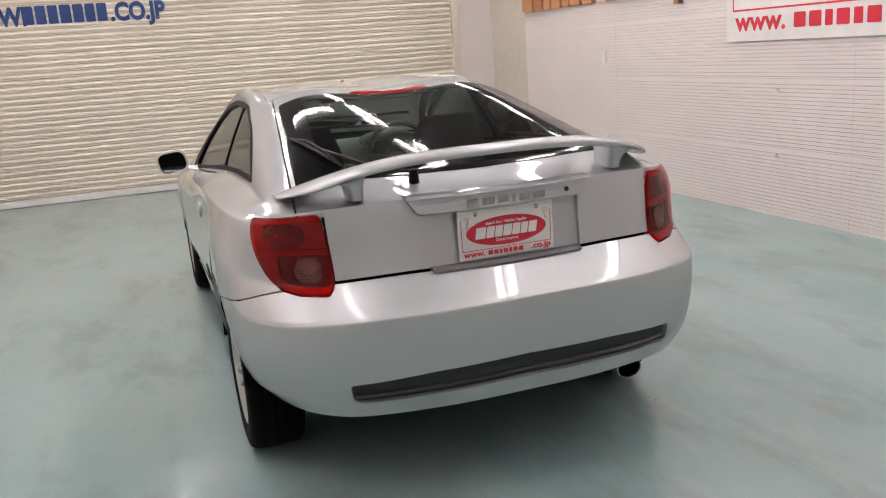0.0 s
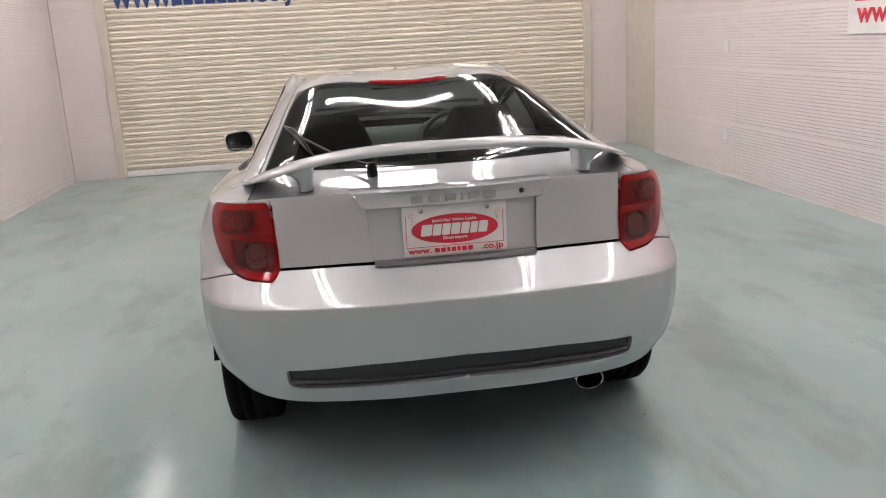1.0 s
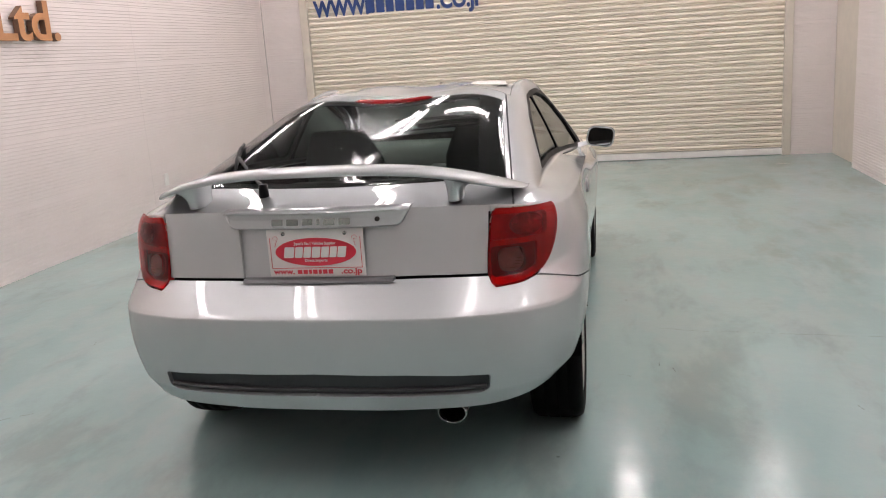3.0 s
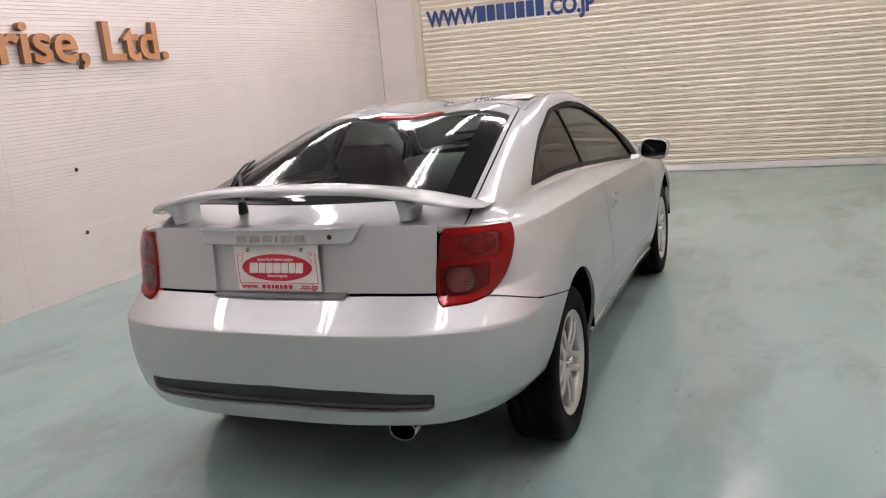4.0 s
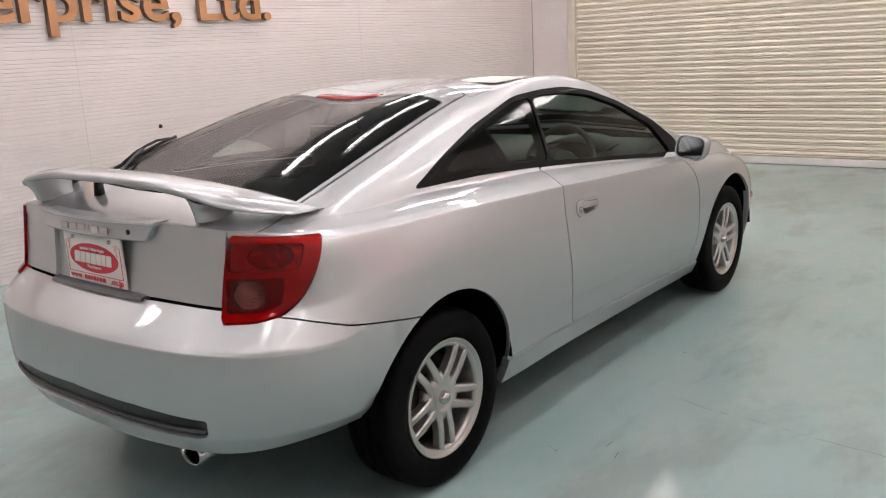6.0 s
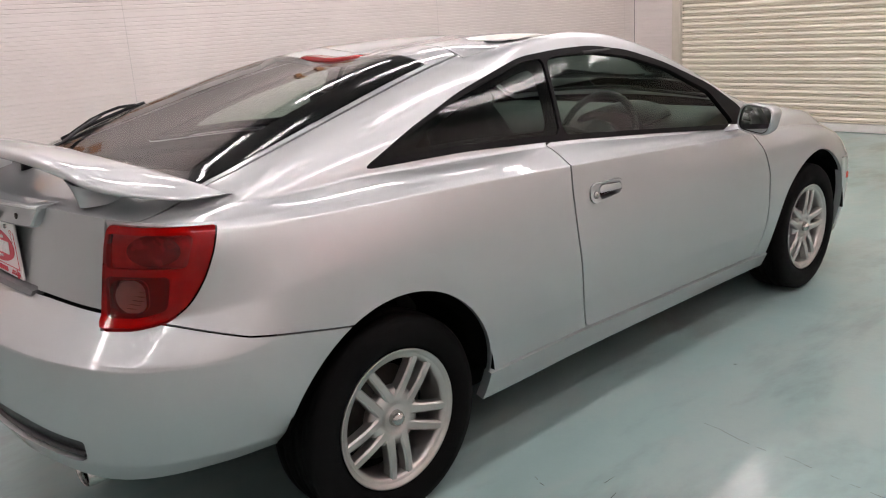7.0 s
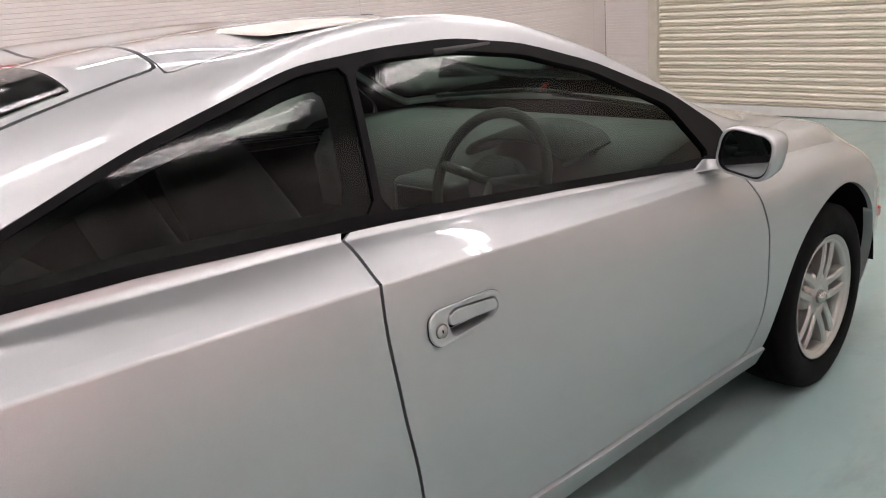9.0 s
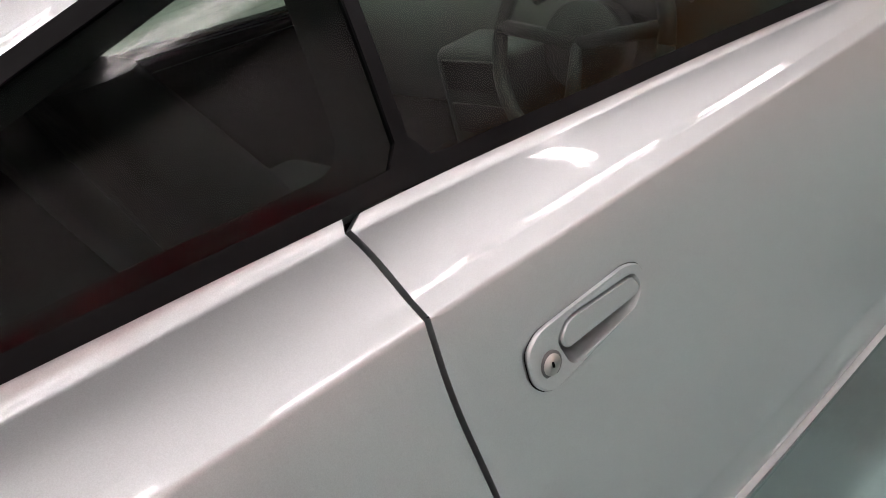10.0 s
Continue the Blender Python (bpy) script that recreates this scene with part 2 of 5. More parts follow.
floor = plate("floor", -6, 6, ROOM_BACK - 0.3, ROOM_FRONT + 0.6, -0.2, 0, M_FLOOR, None, "worn blue-green coated concrete floor with scuffs", "structure")
ceiling = plate("ceiling", -6, 6, ROOM_BACK - 0.3, ROOM_FRONT + 0.6, ROOM_Z, ROOM_Z + 0.2, M_CEIL, None, "plain dark grey ceiling boards", "structure")


def ribbed_wall(name, p, q, joints, label, pitch=0.0283, z0=0.024):
    """A wall of horizontally ribbed siding panels from p to q (plan), facing to the left of that way, with open vertical joints."""
    p, q = Vector((*p, 0)), Vector((*q, 0))
    d = (q - p).normalized()
    n = Vector((-d.y, d.x, 0))
    long = (q - p).length
    back = bmesh.new()
    box_bm(0, long, -0.15, -0.012, 0, ROOM_Z, 0, 2, back)
    turn = Matrix.Translation(p) @ Matrix(((d.x, n.x, 0, 0), (d.y, n.y, 0, 0), (0, 0, 1, 0), (0, 0, 0, 1)))
    back.transform(turn)
    wall = tagged(part(name, back, M_WALL_JOINT), label, "", "", "structure")
    cuts = [0.0, *joints, long]
    rows = [0.0, 0.525, 1.035, 1.545, 2.055, 2.565, 3.075, ROOM_Z]
    for a, b in zip(cuts, cuts[1:]):
        a, b = a + 0.002, b - 0.002
        for lo, hi in zip(rows, rows[1:]):
            prof = [(-0.012, lo), (0.0, lo)]
            z = z0 if lo < 0.1 else lo + 0.012
            while z < hi - pitch:
                prof += [(0.0, z), (-0.006, z + 0.0012), (-0.006, z + 0.0054), (0.0, z + 0.0072)]
                z += pitch
            prof += [(0.0, hi - 0.0015), (-0.012, hi - 0.0015)]
            verts = [turn @ Vector((x, h, z)) for x in (a, b) for h, z in prof]
            k = len(prof)
            faces = [(i, i + 1, k + i + 1, k + i)[::-1] for i in range(k - 1)]
            mesh_ob("siding_panel", verts, faces, M_WALL, wall, False)
    return wall


wall_left = ribbed_wall("wall_west", (-ROOM_X, ROOM_FRONT), (-ROOM_X, ROOM_BACK), (0.20, 3.20, 6.20, 9.20, 12.20), "off-white horizontally ribbed siding wall")
wall_right = ribbed_wall("wall_east", (ROOM_X, ROOM_BACK), (ROOM_X, 7.14), (2.15, 5.15, 8.155, 11.12), "off-white horizontally ribbed siding wall")
wall_rear = ribbed_wall("wall_south", (-ROOM_X, ROOM_BACK), (ROOM_X, ROOM_BACK), (0.44, 3.44, 6.44), "off-white horizontally ribbed siding wall")
wall_nl = ribbed_wall("wall_north_a", (-2.92, ROOM_FRONT), (-ROOM_X, ROOM_FRONT), (), "narrow ribbed siding beside the roller shutter")
wall_nr = ribbed_wall("wall_north_b", (3.52, ROOM_FRONT), (3.05, ROOM_FRONT), (), "narrow ribbed siding beside the roller shutter")
plate("wall_recess", 3.52, 3.66, 7.14, ROOM_FRONT, 0, ROOM_Z, M_FRAME, None, "plain beige recessed wall", "structure")
plate("wall_north_c", -3.44, 3.8, ROOM_FRONT + 0.16, ROOM_FRONT + 0.3, 0, ROOM_Z, M_WALL_JOINT, None, "plain backing wall behind the shutter", "structure")

# roller shutter with single slats
SH_X0, SH_X1, SH_Y = -2.83, 2.965, ROOM_FRONT + 0.02
shutter = empty("roller_shutter", "closed cream-coloured steel roller shutter with slats", "roller shutter", "", "structure")
PITCH = 0.066
# each slat: a broad rounded face, a deep groove, a narrow bead and the open joint to the next
slat_prof = [(0.044, 0.0), (0.044, 0.0075), (0.010, 0.009), (0.003, 0.011), (0.001, 0.0145), (0.003, 0.018), (0.010, 0.020), (0.036, 0.021), (0.036, 0.0275), (0.008, 0.029), (0.002, 0.033), (0.0, 0.040), (0.001, 0.050), (0.005, 0.059), (0.014, 0.064), (0.044, PITCH)]
sv = [(x, h, z) for x in (SH_X0, SH_X1) for h, z in slat_prof]
k = len(slat_prof)
slat_me = bpy.data.meshes.new("slat")
slat_me.from_pydata(sv, [], [(i, k + i, k + i + 1, i + 1) for i in range(k - 1)])
slat_me.materials.append(M_SHUTTER)
z = 0.085
while z < ROOM_Z:
    s = new("slat", slat_me)
    s.parent = shutter
    s.location = (0, SH_Y, z)
    z += PITCH
part("bottom_bar", box_bm(SH_X0, SH_X1, SH_Y - 0.02, SH_Y + 0.04, 0.004, 0.084, 0.006), M_WHITE, shutter, "pale grey bottom rail")
part("guide_rail", box_bm(-2.92, SH_X0 + 0.01, SH_Y - 0.05, SH_Y + 0.06, 0, ROOM_Z, 0.006), M_FRAME, shutter)
part("guide_rail", box_bm(SH_X1 - 0.01, 3.05, SH_Y - 0.05, SH_Y + 0.06, 0, ROOM_Z, 0.006), M_FRAME, shutter)

# ceiling lamps: twin-tube battens in rows along the room
def batten(x, y, along_y=True):
    e = empty("ceiling_light", "white twin-tube fluorescent batten on the ceiling, lit", "ceiling light", "ceiling battens", "", (x, y, ROOM_Z - 0.04))
    e.rotation_euler = (0, 0, 0 if along_y else math.pi / 2)
    part("housing", box_bm(-0.11, 0.11, -0.63, 0.63, -0.02, 0.04, 0.008), M_WHITE, e)
    for sx in (-0.06, 0.06):
        part("tube", cyl_bm((sx, -0.6, -0.045), (sx, 0.6, -0.045), 0.016, 12), M_TUBE, e, smooth=True)
    return e


# the pair at y -3.9 is added, unseen, to brighten the car's rear
for x in (-2.65, -1.1, 1.1, 2.65):
    for y in (-3.9, -2.15, -0.4, 1.35, 3.1, 4.85, 6.6):
        if y > -2 or abs(x) < 2:
            batten(x, y)
batten(0.0, 4.85, False)


# ---- car body: lofted shell ----
def hermite(knots, pts, u, sym=False):
    """Smooth curves through pts (n, ..., 3) at the given knots, evaluated at u. sym: the ends run square to the car's middle plane."""
    knots, pts, u = np.asarray(knots, float), np.asarray(pts, float), np.asarray(u, float)
    n = len(knots)
    h = np.diff(knots)
    dl = np.diff(pts, axis=0) / h.reshape(-1, *([1] * (pts.ndim - 1)))
    m = np.empty_like(pts)
    for i in range(1, n - 1):
        m[i] = (dl[i - 1] * h[i] + dl[i] * h[i - 1]) / (h[i - 1] + h[i])
    m[0], m[-1] = dl[0], dl[-1]
    if sym in (True, "start"):
        m[0, ..., 1:] = 0
    if sym is True:
        m[-1, ..., 1:] = 0
    i = np.clip(np.searchsorted(knots, u, "right") - 1, 0, n - 2)
    s = (u - knots[i]) / h[i]
    ex = lambda a: a.reshape(-1, *([1] * (pts.ndim - 1)))
    s, hh = ex(s), ex(h[i])
    return (2 * s**3 - 3 * s**2 + 1) * pts[i] + (s**3 - 2 * s**2 + s) * hh * m[i] + (3 * s**2 - 2 * s**3) * pts[i + 1] + (s**3 - s**2) * hh * m[i + 1]


# rings round the lower body, from the rear middle along the right side to the front middle
RINGS = [
    [(0, .045, .345), (.30, .057, .345), (.555, .122, .344), (.672, .205, .354), (.752, .35, .366), (.79, .55, .365), (.80, .845, .25), (.778, 1.25, .222), (.762, 1.70, .214),
     (.758, 2.3, .206), (.760, 2.95, .198), (.78, 3.445, .20), (.78, 3.85, .19), (.66, 4.15, .18), (.35, 4.28, .17), (0, 4.31, .17)],
    [(0, .014, .405), (.30, .027, .405), (.555, .088, .402), (.697, .183, .404), (.792, .35, .410), (.824, .55, .408), (.845, .845, .36), (.812, 1.25, .315), (.792, 1.70, .29),
     (.795, 2.3, .285), (.80, 2.95, .28), (.835, 3.445, .30), (.81, 3.85, .32), (.69, 4.17, .32), (.37, 4.31, .31), (0, 4.345, .31)],
    [(0, .002, .53), (.30, .016, .53), (.555, .075, .525), (.719, .171, .52), (.818, .345, .515), (.850, .55, .51), (.862, .845, .50), (.845, 1.25, .46), (.828, 1.70, .43),
     (.830, 2.3, .42), (.838, 2.95, .41), (.855, 3.445, .45), (.825, 3.85, .48), (.70, 4.16, .48), (.38, 4.31, .47), (0, 4.345, .47)],
    [(0, .003, .668), (.30, .017, .666), (.555, .077, .660), (.724, .175, .652), (.824, .35, .645), (.858, .55, .63), (.866, .845, .63), (.852, 1.25, .60), (.842, 1.70, .58),
     (.842, 2.3, .57), (.848, 2.95, .57), (.862, 3.445, .60), (.82, 3.85, .60), (.69, 4.12, .58), (.37, 4.26, .57), (0, 4.30, .57)],
    [(0, .022, .688), (.30, .036, .686), (.555, .095, .680), (.722, .187, .672), (.820, .357, .668), (.853, .55, .69), (.862, .845, .71), (.846, 1.25, .70), (.836, 1.70, .69),
     (.838, 2.3, .68), (.846, 2.95, .67), (.856, 3.445, .69), (.80, 3.85, .66), (.66, 4.08, .62), (.355, 4.22, .595), (0, 4.26, .59)],
    [(0, .124, .768), (.30, .137, .766), (.555, .183, .760), (.69, .262, .752), (.785, .40, .765), (.838, .55, .79), (.852, .845, .81), (.836, 1.25, .80), (.825, 1.70, .79),
     (.828, 2.3, .775), (.835, 2.95, .76), (.84, 3.445, .75), (.765, 3.85, .70), (.63, 4.03, .655), (.34, 4.18, .62), (0, 4.22, .615)],
    [(0, .150, .990), (.30, .172, .990), (.571, .224, .982), (.68, .30, .968), (.745, .42, .957), (.782, .58, .950), (.800, .845, .942), (.806, 1.25, .927), (.806, 1.65, .906),
     (.802, 2.3, .868), (.79, 2.95, .828), (.775, 3.445, .795), (.70, 3.85, .735), (.57, 4.0, .69), (.31, 4.12, .655), (0, 4.16, .645)],
]
RINGS = np.array(RINGS)
# soft roll along the shoulder: the top ring steps in, with one more ring just below it
SIDE = np.interp(np.arange(16), [2.5, 4, 10, 12], [0, 1, 1, 0])[:, None]
OUT = np.stack([np.ones(16), np.zeros(16), np.zeros(16)], 1)
TOP = RINGS[6] - SIDE * OUT * 0.008 + SIDE * np.array([0, 0, 0.003])
ROLL = RINGS[6] * 0.92 + RINGS[5] * 0.08 + SIDE * OUT * 0.012
# the flank stands upright below the shoulder edge and swells out lower down
RINGS[4] += SIDE * OUT * 0.003
RINGS[5] += SIDE * OUT * 0.007
RINGS[4, :5] = RINGS[3, :5] * 0.5 + RINGS[4, :5] * 0.5
RINGS = np.concatenate([RINGS[:6], ROLL[None], TOP[None]])
STEP = np.linalg.norm(np.diff(RINGS[3], axis=0), axis=1)
U_KNOT = np.concatenate([[0], np.cumsum(STEP)])


def station_u(i):
    """Knot length at a fractional station number."""
    return float(np.interp(i, np.arange(len(U_KNOT)), U_KNOT))


def across(cols, per, crease=()):
    """Smooth curves through each row of cols (n, k, 3) by its own lengths, with per[i] steps between points i and i + 1."""
    h = np.maximum(np.linalg.norm(np.diff(cols, axis=1), axis=2), 1e-4)[..., None]
    dl = np.diff(cols, axis=1) / h
    m = np.empty_like(cols)
    m[:, 1:-1] = (dl[:, :-1] * h[:, 1:] + dl[:, 1:] * h[:, :-1]) / (h[:, :-1] + h[:, 1:])
    m[:, 0], m[:, -1] = dl[:, 0], dl[:, -1]
    m0, m1 = m[:, :-1].copy(), m[:, 1:].copy()
    for c, w in crease:
        m1[:, c - 1] += w * (dl[:, c - 1] - m1[:, c - 1])
        m0[:, c] += w * (dl[:, c] - m0[:, c])
    out = []
    for i, n in enumerate(per):
        for q in range(n + (i == len(per) - 1)):
            s = q / n
            out.append((2 * s**3 - 3 * s**2 + 1) * cols[:, i] + (s**3 - 2 * s**2 + s) * h[:, i] * m0[:, i] + (3 * s**2 - 2 * s**3) * cols[:, i + 1] + (s**3 - s**2) * h[:, i] * m1[:, i])
    return np.stack(out, 1)


def lower_shell():
    us = np.concatenate([np.linspace(0, 1.1, 110), np.linspace(1.1, U_KNOT[-1], 260)[1:]])
    rows = hermite(U_KNOT, RINGS.transpose(1, 0, 2), us, True)
    edge = np.interp(rows[:, 3, 1], [0.45, 0.80], [0.85, 0.0])[:, None]
    fold = np.interp(rows[:, 6, 1], [0.30, 0.55, 2.9, 3.4], [0.0, 0.85, 0.85, 0.0])[:, None]
    tuck = np.interp(rows[:, 2, 1], [1.15, 1.5, 2.85, 3.05], [0.0, 0.9, 0.9, 0.0])[:, None]
    return across(rows, (8, 14, 16, 8, 14, 20, 8), ((1, edge * 0.7), (3, edge), (4, edge), (5, edge), (6, fold), (2, tuck)))


def shoulder(u):
    return hermite(U_KNOT, RINGS[7], np.atleast_1d(u), True)


# lanes along the upper body at shared stations: middle line, glass edge, window top, belt; the fifth lane is the shoulder
LANES = [
    [(0, .150, .990), (0, .42, 1.040), (0, .88, 1.168), (0, 1.34, 1.264), (0, 1.85, 1.304), (0, 2.25, 1.290), (0, 2.75, 1.135), (0, 3.20, .965), (0, 3.65, .87), (0, 4.16, .645)],
    [(.46, .205, .985), (.604, .497, 1.035), (.555, .90, 1.135), (.495, 1.36, 1.242), (.475, 1.85, 1.288), (.50, 2.22, 1.268), (.575, 2.66, 1.125), (.69, 3.06, .935), (.58, 3.6, .852), (.40, 4.09, .665)],
    [(.56, .222, .980), (.650, .50, 1.012), (.662, .91, 1.030), (.615, 1.36, 1.146), (.560, 1.81, 1.246), (.578, 2.20, 1.243), (.642, 2.68, 1.090), (.735, 3.00, .905), (.66, 3.6, .845), (.49, 4.05, .68)],
    [(.62, .258, .976), (.696, .51, .985), (.692, .92, .985), (.699, 1.36, .972), (.709, 1.78, .950), (.728, 2.25, .910), (.752, 2.72, .868), (.772, 3.02, .841), (.72, 3.6, .83), (.53, 4.02, .688)],
]
LANE_U = [station_u(i) for i in (3, 4.5, 6.13, 7.25, 8.23, 8.95, 9.68, 10.15, 11.38, 13)]
T_KNOT = np.array([0, .35, .83, 1.33, 1.83, 2.23, 2.73, 3.12, 3.62, 4.2])
S_KNOT = np.array([0, .50, .68, .82, .94])


def upper_shell(nt=240, ns=90):
    lanes = np.array(LANES + [[tuple(p) for p in shoulder(np.array(LANE_U))]])
    ts, ss = np.linspace(0, T_KNOT[-1], nt), np.linspace(0, S_KNOT[-1], ns)
    rows = hermite(T_KNOT, lanes.transpose(1, 0, 2), ts)
    fine_u = np.interp(ts, T_KNOT, LANE_U)
    rows[:, 4] = shoulder(fine_u)
    g = hermite(S_KNOT, rows.transpose(1, 0, 2), ss, "start").transpose(1, 0, 2)
    # one even curved skin over roof, pillars and glass: low-order curves along and across
    k = np.searchsorted(ss, S_KNOT[3]) + 1
    a, b = np.searchsorted(ts, [0.35, 3.0])
    along = np.polynomial.chebyshev.chebvander((ts[a:b] - ts[a]) / (ts[b - 1] - ts[a]) * 2 - 1, 10)
    even = np.empty((b - a, k, 3))
    for c in range(3):
        side = np.stack([(ss[:k] / ss[k - 1]) ** (2 * q + (c == 0)) for q in range(6)], 1)
        even[..., c] = along @ (np.linalg.pinv(along) @ g[a:b, :k, c] @ np.linalg.pinv(side).T) @ side.T
    w = np.interp(ts[a:b], [0.35, 0.55, 2.8, 3.0], [0, 1, 1, 0])[:, None, None]
    g[a:b, :k] += w * w * (3 - 2 * w) * (even - g[a:b, :k])
    # rear glass and rear pillars: one plain vault round the car's long axis
    a, b = np.searchsorted(ts, [0.26, 1.70])
    e = np.searchsorted(ts, 1.80)
    turn = np.arctan2(g[a:e, :k, 0], g[a:e, :k, 2] - 0.3)
    size = np.hypot(g[a:e, :k, 0], g[a:e, :k, 2] - 0.3)
    way = (g[a:e, :k, 1] - 1.2) / 0.9
    terms = np.stack([way ** i * turn ** (2 * j) for i in range(4) for j in range(4)], -1)
    n = b - a
    vault = terms @ np.linalg.lstsq(terms[:n].reshape(-1, 16), size[:n].ravel(), rcond=None)[0]
    w = np.interp(ts[a:e], [0.26, 0.42, 1.40, 1.78], [0, 1, 1, 0])[:, None]
    size += w * w * (3 - 2 * w) * (vault - size)
    g[a:e, :k, 0], g[a:e, :k, 2] = size * np.sin(turn), 0.3 + size * np.cos(turn)
    # the band between belt and shoulder is plain
    k = np.searchsorted(ss, S_KNOT[3])
    f = ((ss[k:] - ss[k]) / (ss[-1] - ss[k]))[None, :, None]
    belt, rim = g[:, k:k + 1], rows[:, 4:5]
    plainband = belt + (rim - belt) * f + np.array([0.0, 0, 0.004]) * 4 * f * (1 - f)
    keep = np.interp(ts, [0.1, 0.5, 3.0, 3.4], [0, 1, 1, 0])[:, None, None]
    g[:, k:] = g[:, k:] * (1 - keep) + plainband * keep
    # ends follow the shoulder ring exactly
    for end, u0, u1, side in ((0, 0.0, LANE_U[0], ts / 0.30), (-1, U_KNOT[-1], LANE_U[-1], (ts[-1] - ts) / 0.30)):
        edge = shoulder(np.linspace(u0, u1, ns))
        # spread the ring points so that they keep the lanes' sideways places
        order = np.argsort(edge[:, 0])
        goal = np.stack([np.interp(np.clip(g[end, :, 0], 0, edge[:, 0].max()), edge[order, 0], edge[order, c]) for c in range(3)], 1)
        goal[-1] = edge[-1]
        w = np.clip(1 - side, 0, 1) ** 2
        g += w[:, None, None] * (goal - g[end])[None]
    return g, ts, ss


def grid_mesh(g):
    """Vertices, quads and vertex normals of a grid."""
    a, b = g.shape[:2]
    idx = np.arange(a * b).reshape(a, b)
    f = np.stack([idx[:-1, :-1], idx[1:, :-1], idx[1:, 1:], idx[:-1, 1:]], -1).reshape(-1, 4)
    return g.reshape(-1, 3), f.tolist()


def cut(verts, faces, values, inside=True):
    """Keeps the part of a mesh where values < 0 (inside) or > 0, with a clean edge along the zero line. Returns vertices, faces and the ids of vertices on that edge."""
    val = np.asarray(values) * (1 if inside else -1)
    val = np.where(np.abs(val) < 1e-7, -1e-7, val)
    out, remap, edge_pt, rim = [], {}, {}, set()

    def keep(i):
        if i not in remap:
            remap[i] = len(out)
            out.append(verts[i])
        return remap[i]

    def cross(i, j):
        key = (i, j) if i < j else (j, i)
        if key not in edge_pt:
            s = val[i] / (val[i] - val[j])
            edge_pt[key] = len(out)
            rim.add(len(out))
            out.append(verts[i] + (verts[j] - verts[i]) * s)
        return edge_pt[key]

    new_faces = []
    for f in faces:
        neg = [val[i] < 0 for i in f]
        if all(neg):
            new_faces.append([keep(i) for i in f])
        elif any(neg):
            poly = []
            for a, i in enumerate(f):
                j = f[(a + 1) % len(f)]
                if val[i] < 0:
                    poly.append(keep(i))
                if (val[i] < 0) != (val[j] < 0):
                    poly.append(cross(i, j))
            if len(poly) >= 3:
                new_faces.append(poly)
    return np.array(out).reshape(-1, verts.shape[1]), new_faces


def poly_sdf(poly, px, py):
    """Signed distance (negative inside) from points to a polygon."""
    poly = np.asarray(poly, float)
    best, odd = np.full(len(px), 1e9), np.zeros(len(px), bool)
    for (x0, y0), (x1, y1) in zip(poly, np.roll(poly, -1, 0)):
        ex, ey = x1 - x0, y1 - y0
        s = np.clip(((px - x0) * ex + (py - y0) * ey) / max(ex * ex + ey * ey, 1e-12), 0, 1)
        best = np.minimum(best, np.hypot(px - x0 - s * ex, py - y0 - s * ey))
        hit = ((y0 > py) != (y1 > py)) & (px < ex * (py - y0) / (ey if abs(ey) > 1e-12 else 1e-12) + x0)
        odd ^= hit
    return np.where(odd, -best, best)


def rounded(poly, r, n=4):
    """A polygon with its corners rounded."""
    out = []
    p = [Vector(q) for q in poly]
    for i, c in enumerate(p):
        a, b = p[i - 1] - c, p[(i + 1) % len(p)] - c
        k = min(r, a.length * 0.45, b.length * 0.45)
        s, e = c + a.normalized() * k, c + b.normalized() * k
        for j in range(n + 1):
            t = j / n
            out.append(tuple(s * (1 - t) ** 2 + c * 2 * t * (1 - t) + e * t * t))
    return out


def vertex_normals(verts, faces):
    nr = np.zeros_like(verts)
    for f in faces:
        a, b, c = verts[f[0]], verts[f[1]], verts[f[2]]
        w = np.cross(b - a, c - a)
        for i in f:
            nr[i] += w
    return nr / np.maximum(np.linalg.norm(nr, axis=1, keepdims=True), 1e-12)


def rim_edges(faces):
    seen = {}
    for f in faces:
        for a, i in enumerate(f):
            j = f[(a + 1) % len(f)]
            seen[(i, j)] = True
    return [e for e in seen if (e[1], e[0]) not in seen]


def finish(verts, faces, depth=0.014, both=True, skip_mid=True, lift=0.0):
    """Turned-in edges for a sheet panel; both: adds the mirrored half."""
    verts = np.asarray(verts)[:, :3]
    nr = vertex_normals(verts, faces)
    if both:
        nr[np.abs(verts[:, 0]) < 0.001, 0] = 0
    verts = verts + nr * lift
    v, f = [tuple(p) for p in verts], [tuple(q) for q in faces]
    if depth:
        for i, j in rim_edges(faces):
            if skip_mid and abs(verts[i][0]) < 0.002 and abs(verts[j][0]) < 0.002:
                continue
            k = len(v)
            v += [tuple(verts[i]), tuple(verts[j]), tuple(verts[j] - nr[j] * depth), tuple(verts[i] - nr[i] * depth)]
            f.append((k + 1, k, k + 3, k + 2))
    if both:
        k = len(v)
        v += [(-x, y, z) for x, y, z in v]
        f += [tuple(k + i for i in reversed(q)) for q in f]
    return v, f


def flip(v, f):
    return [(-x, y, z) for x, y, z in v], [tuple(reversed(q)) for q in f]


def weld(ob, dist=0.0004, everywhere=False):
    bm = bmesh.new()
    bm.from_mesh(ob.data)
    mid = [v for v in bm.verts if everywhere or abs(v.co.x) < 0.001]
    bmesh.ops.remove_doubles(bm, verts=mid, dist=dist)
    if everywhere:
        for e in bm.edges:
            e.smooth = e.is_boundary or e.calc_face_angle(0.0) < 0.45
    bm.to_mesh(ob.data)
    bm.free()
    return ob


coupe = empty("sports_coupe", "silver two-door sports coupe with rear spoiler, parked on the floor", "car")

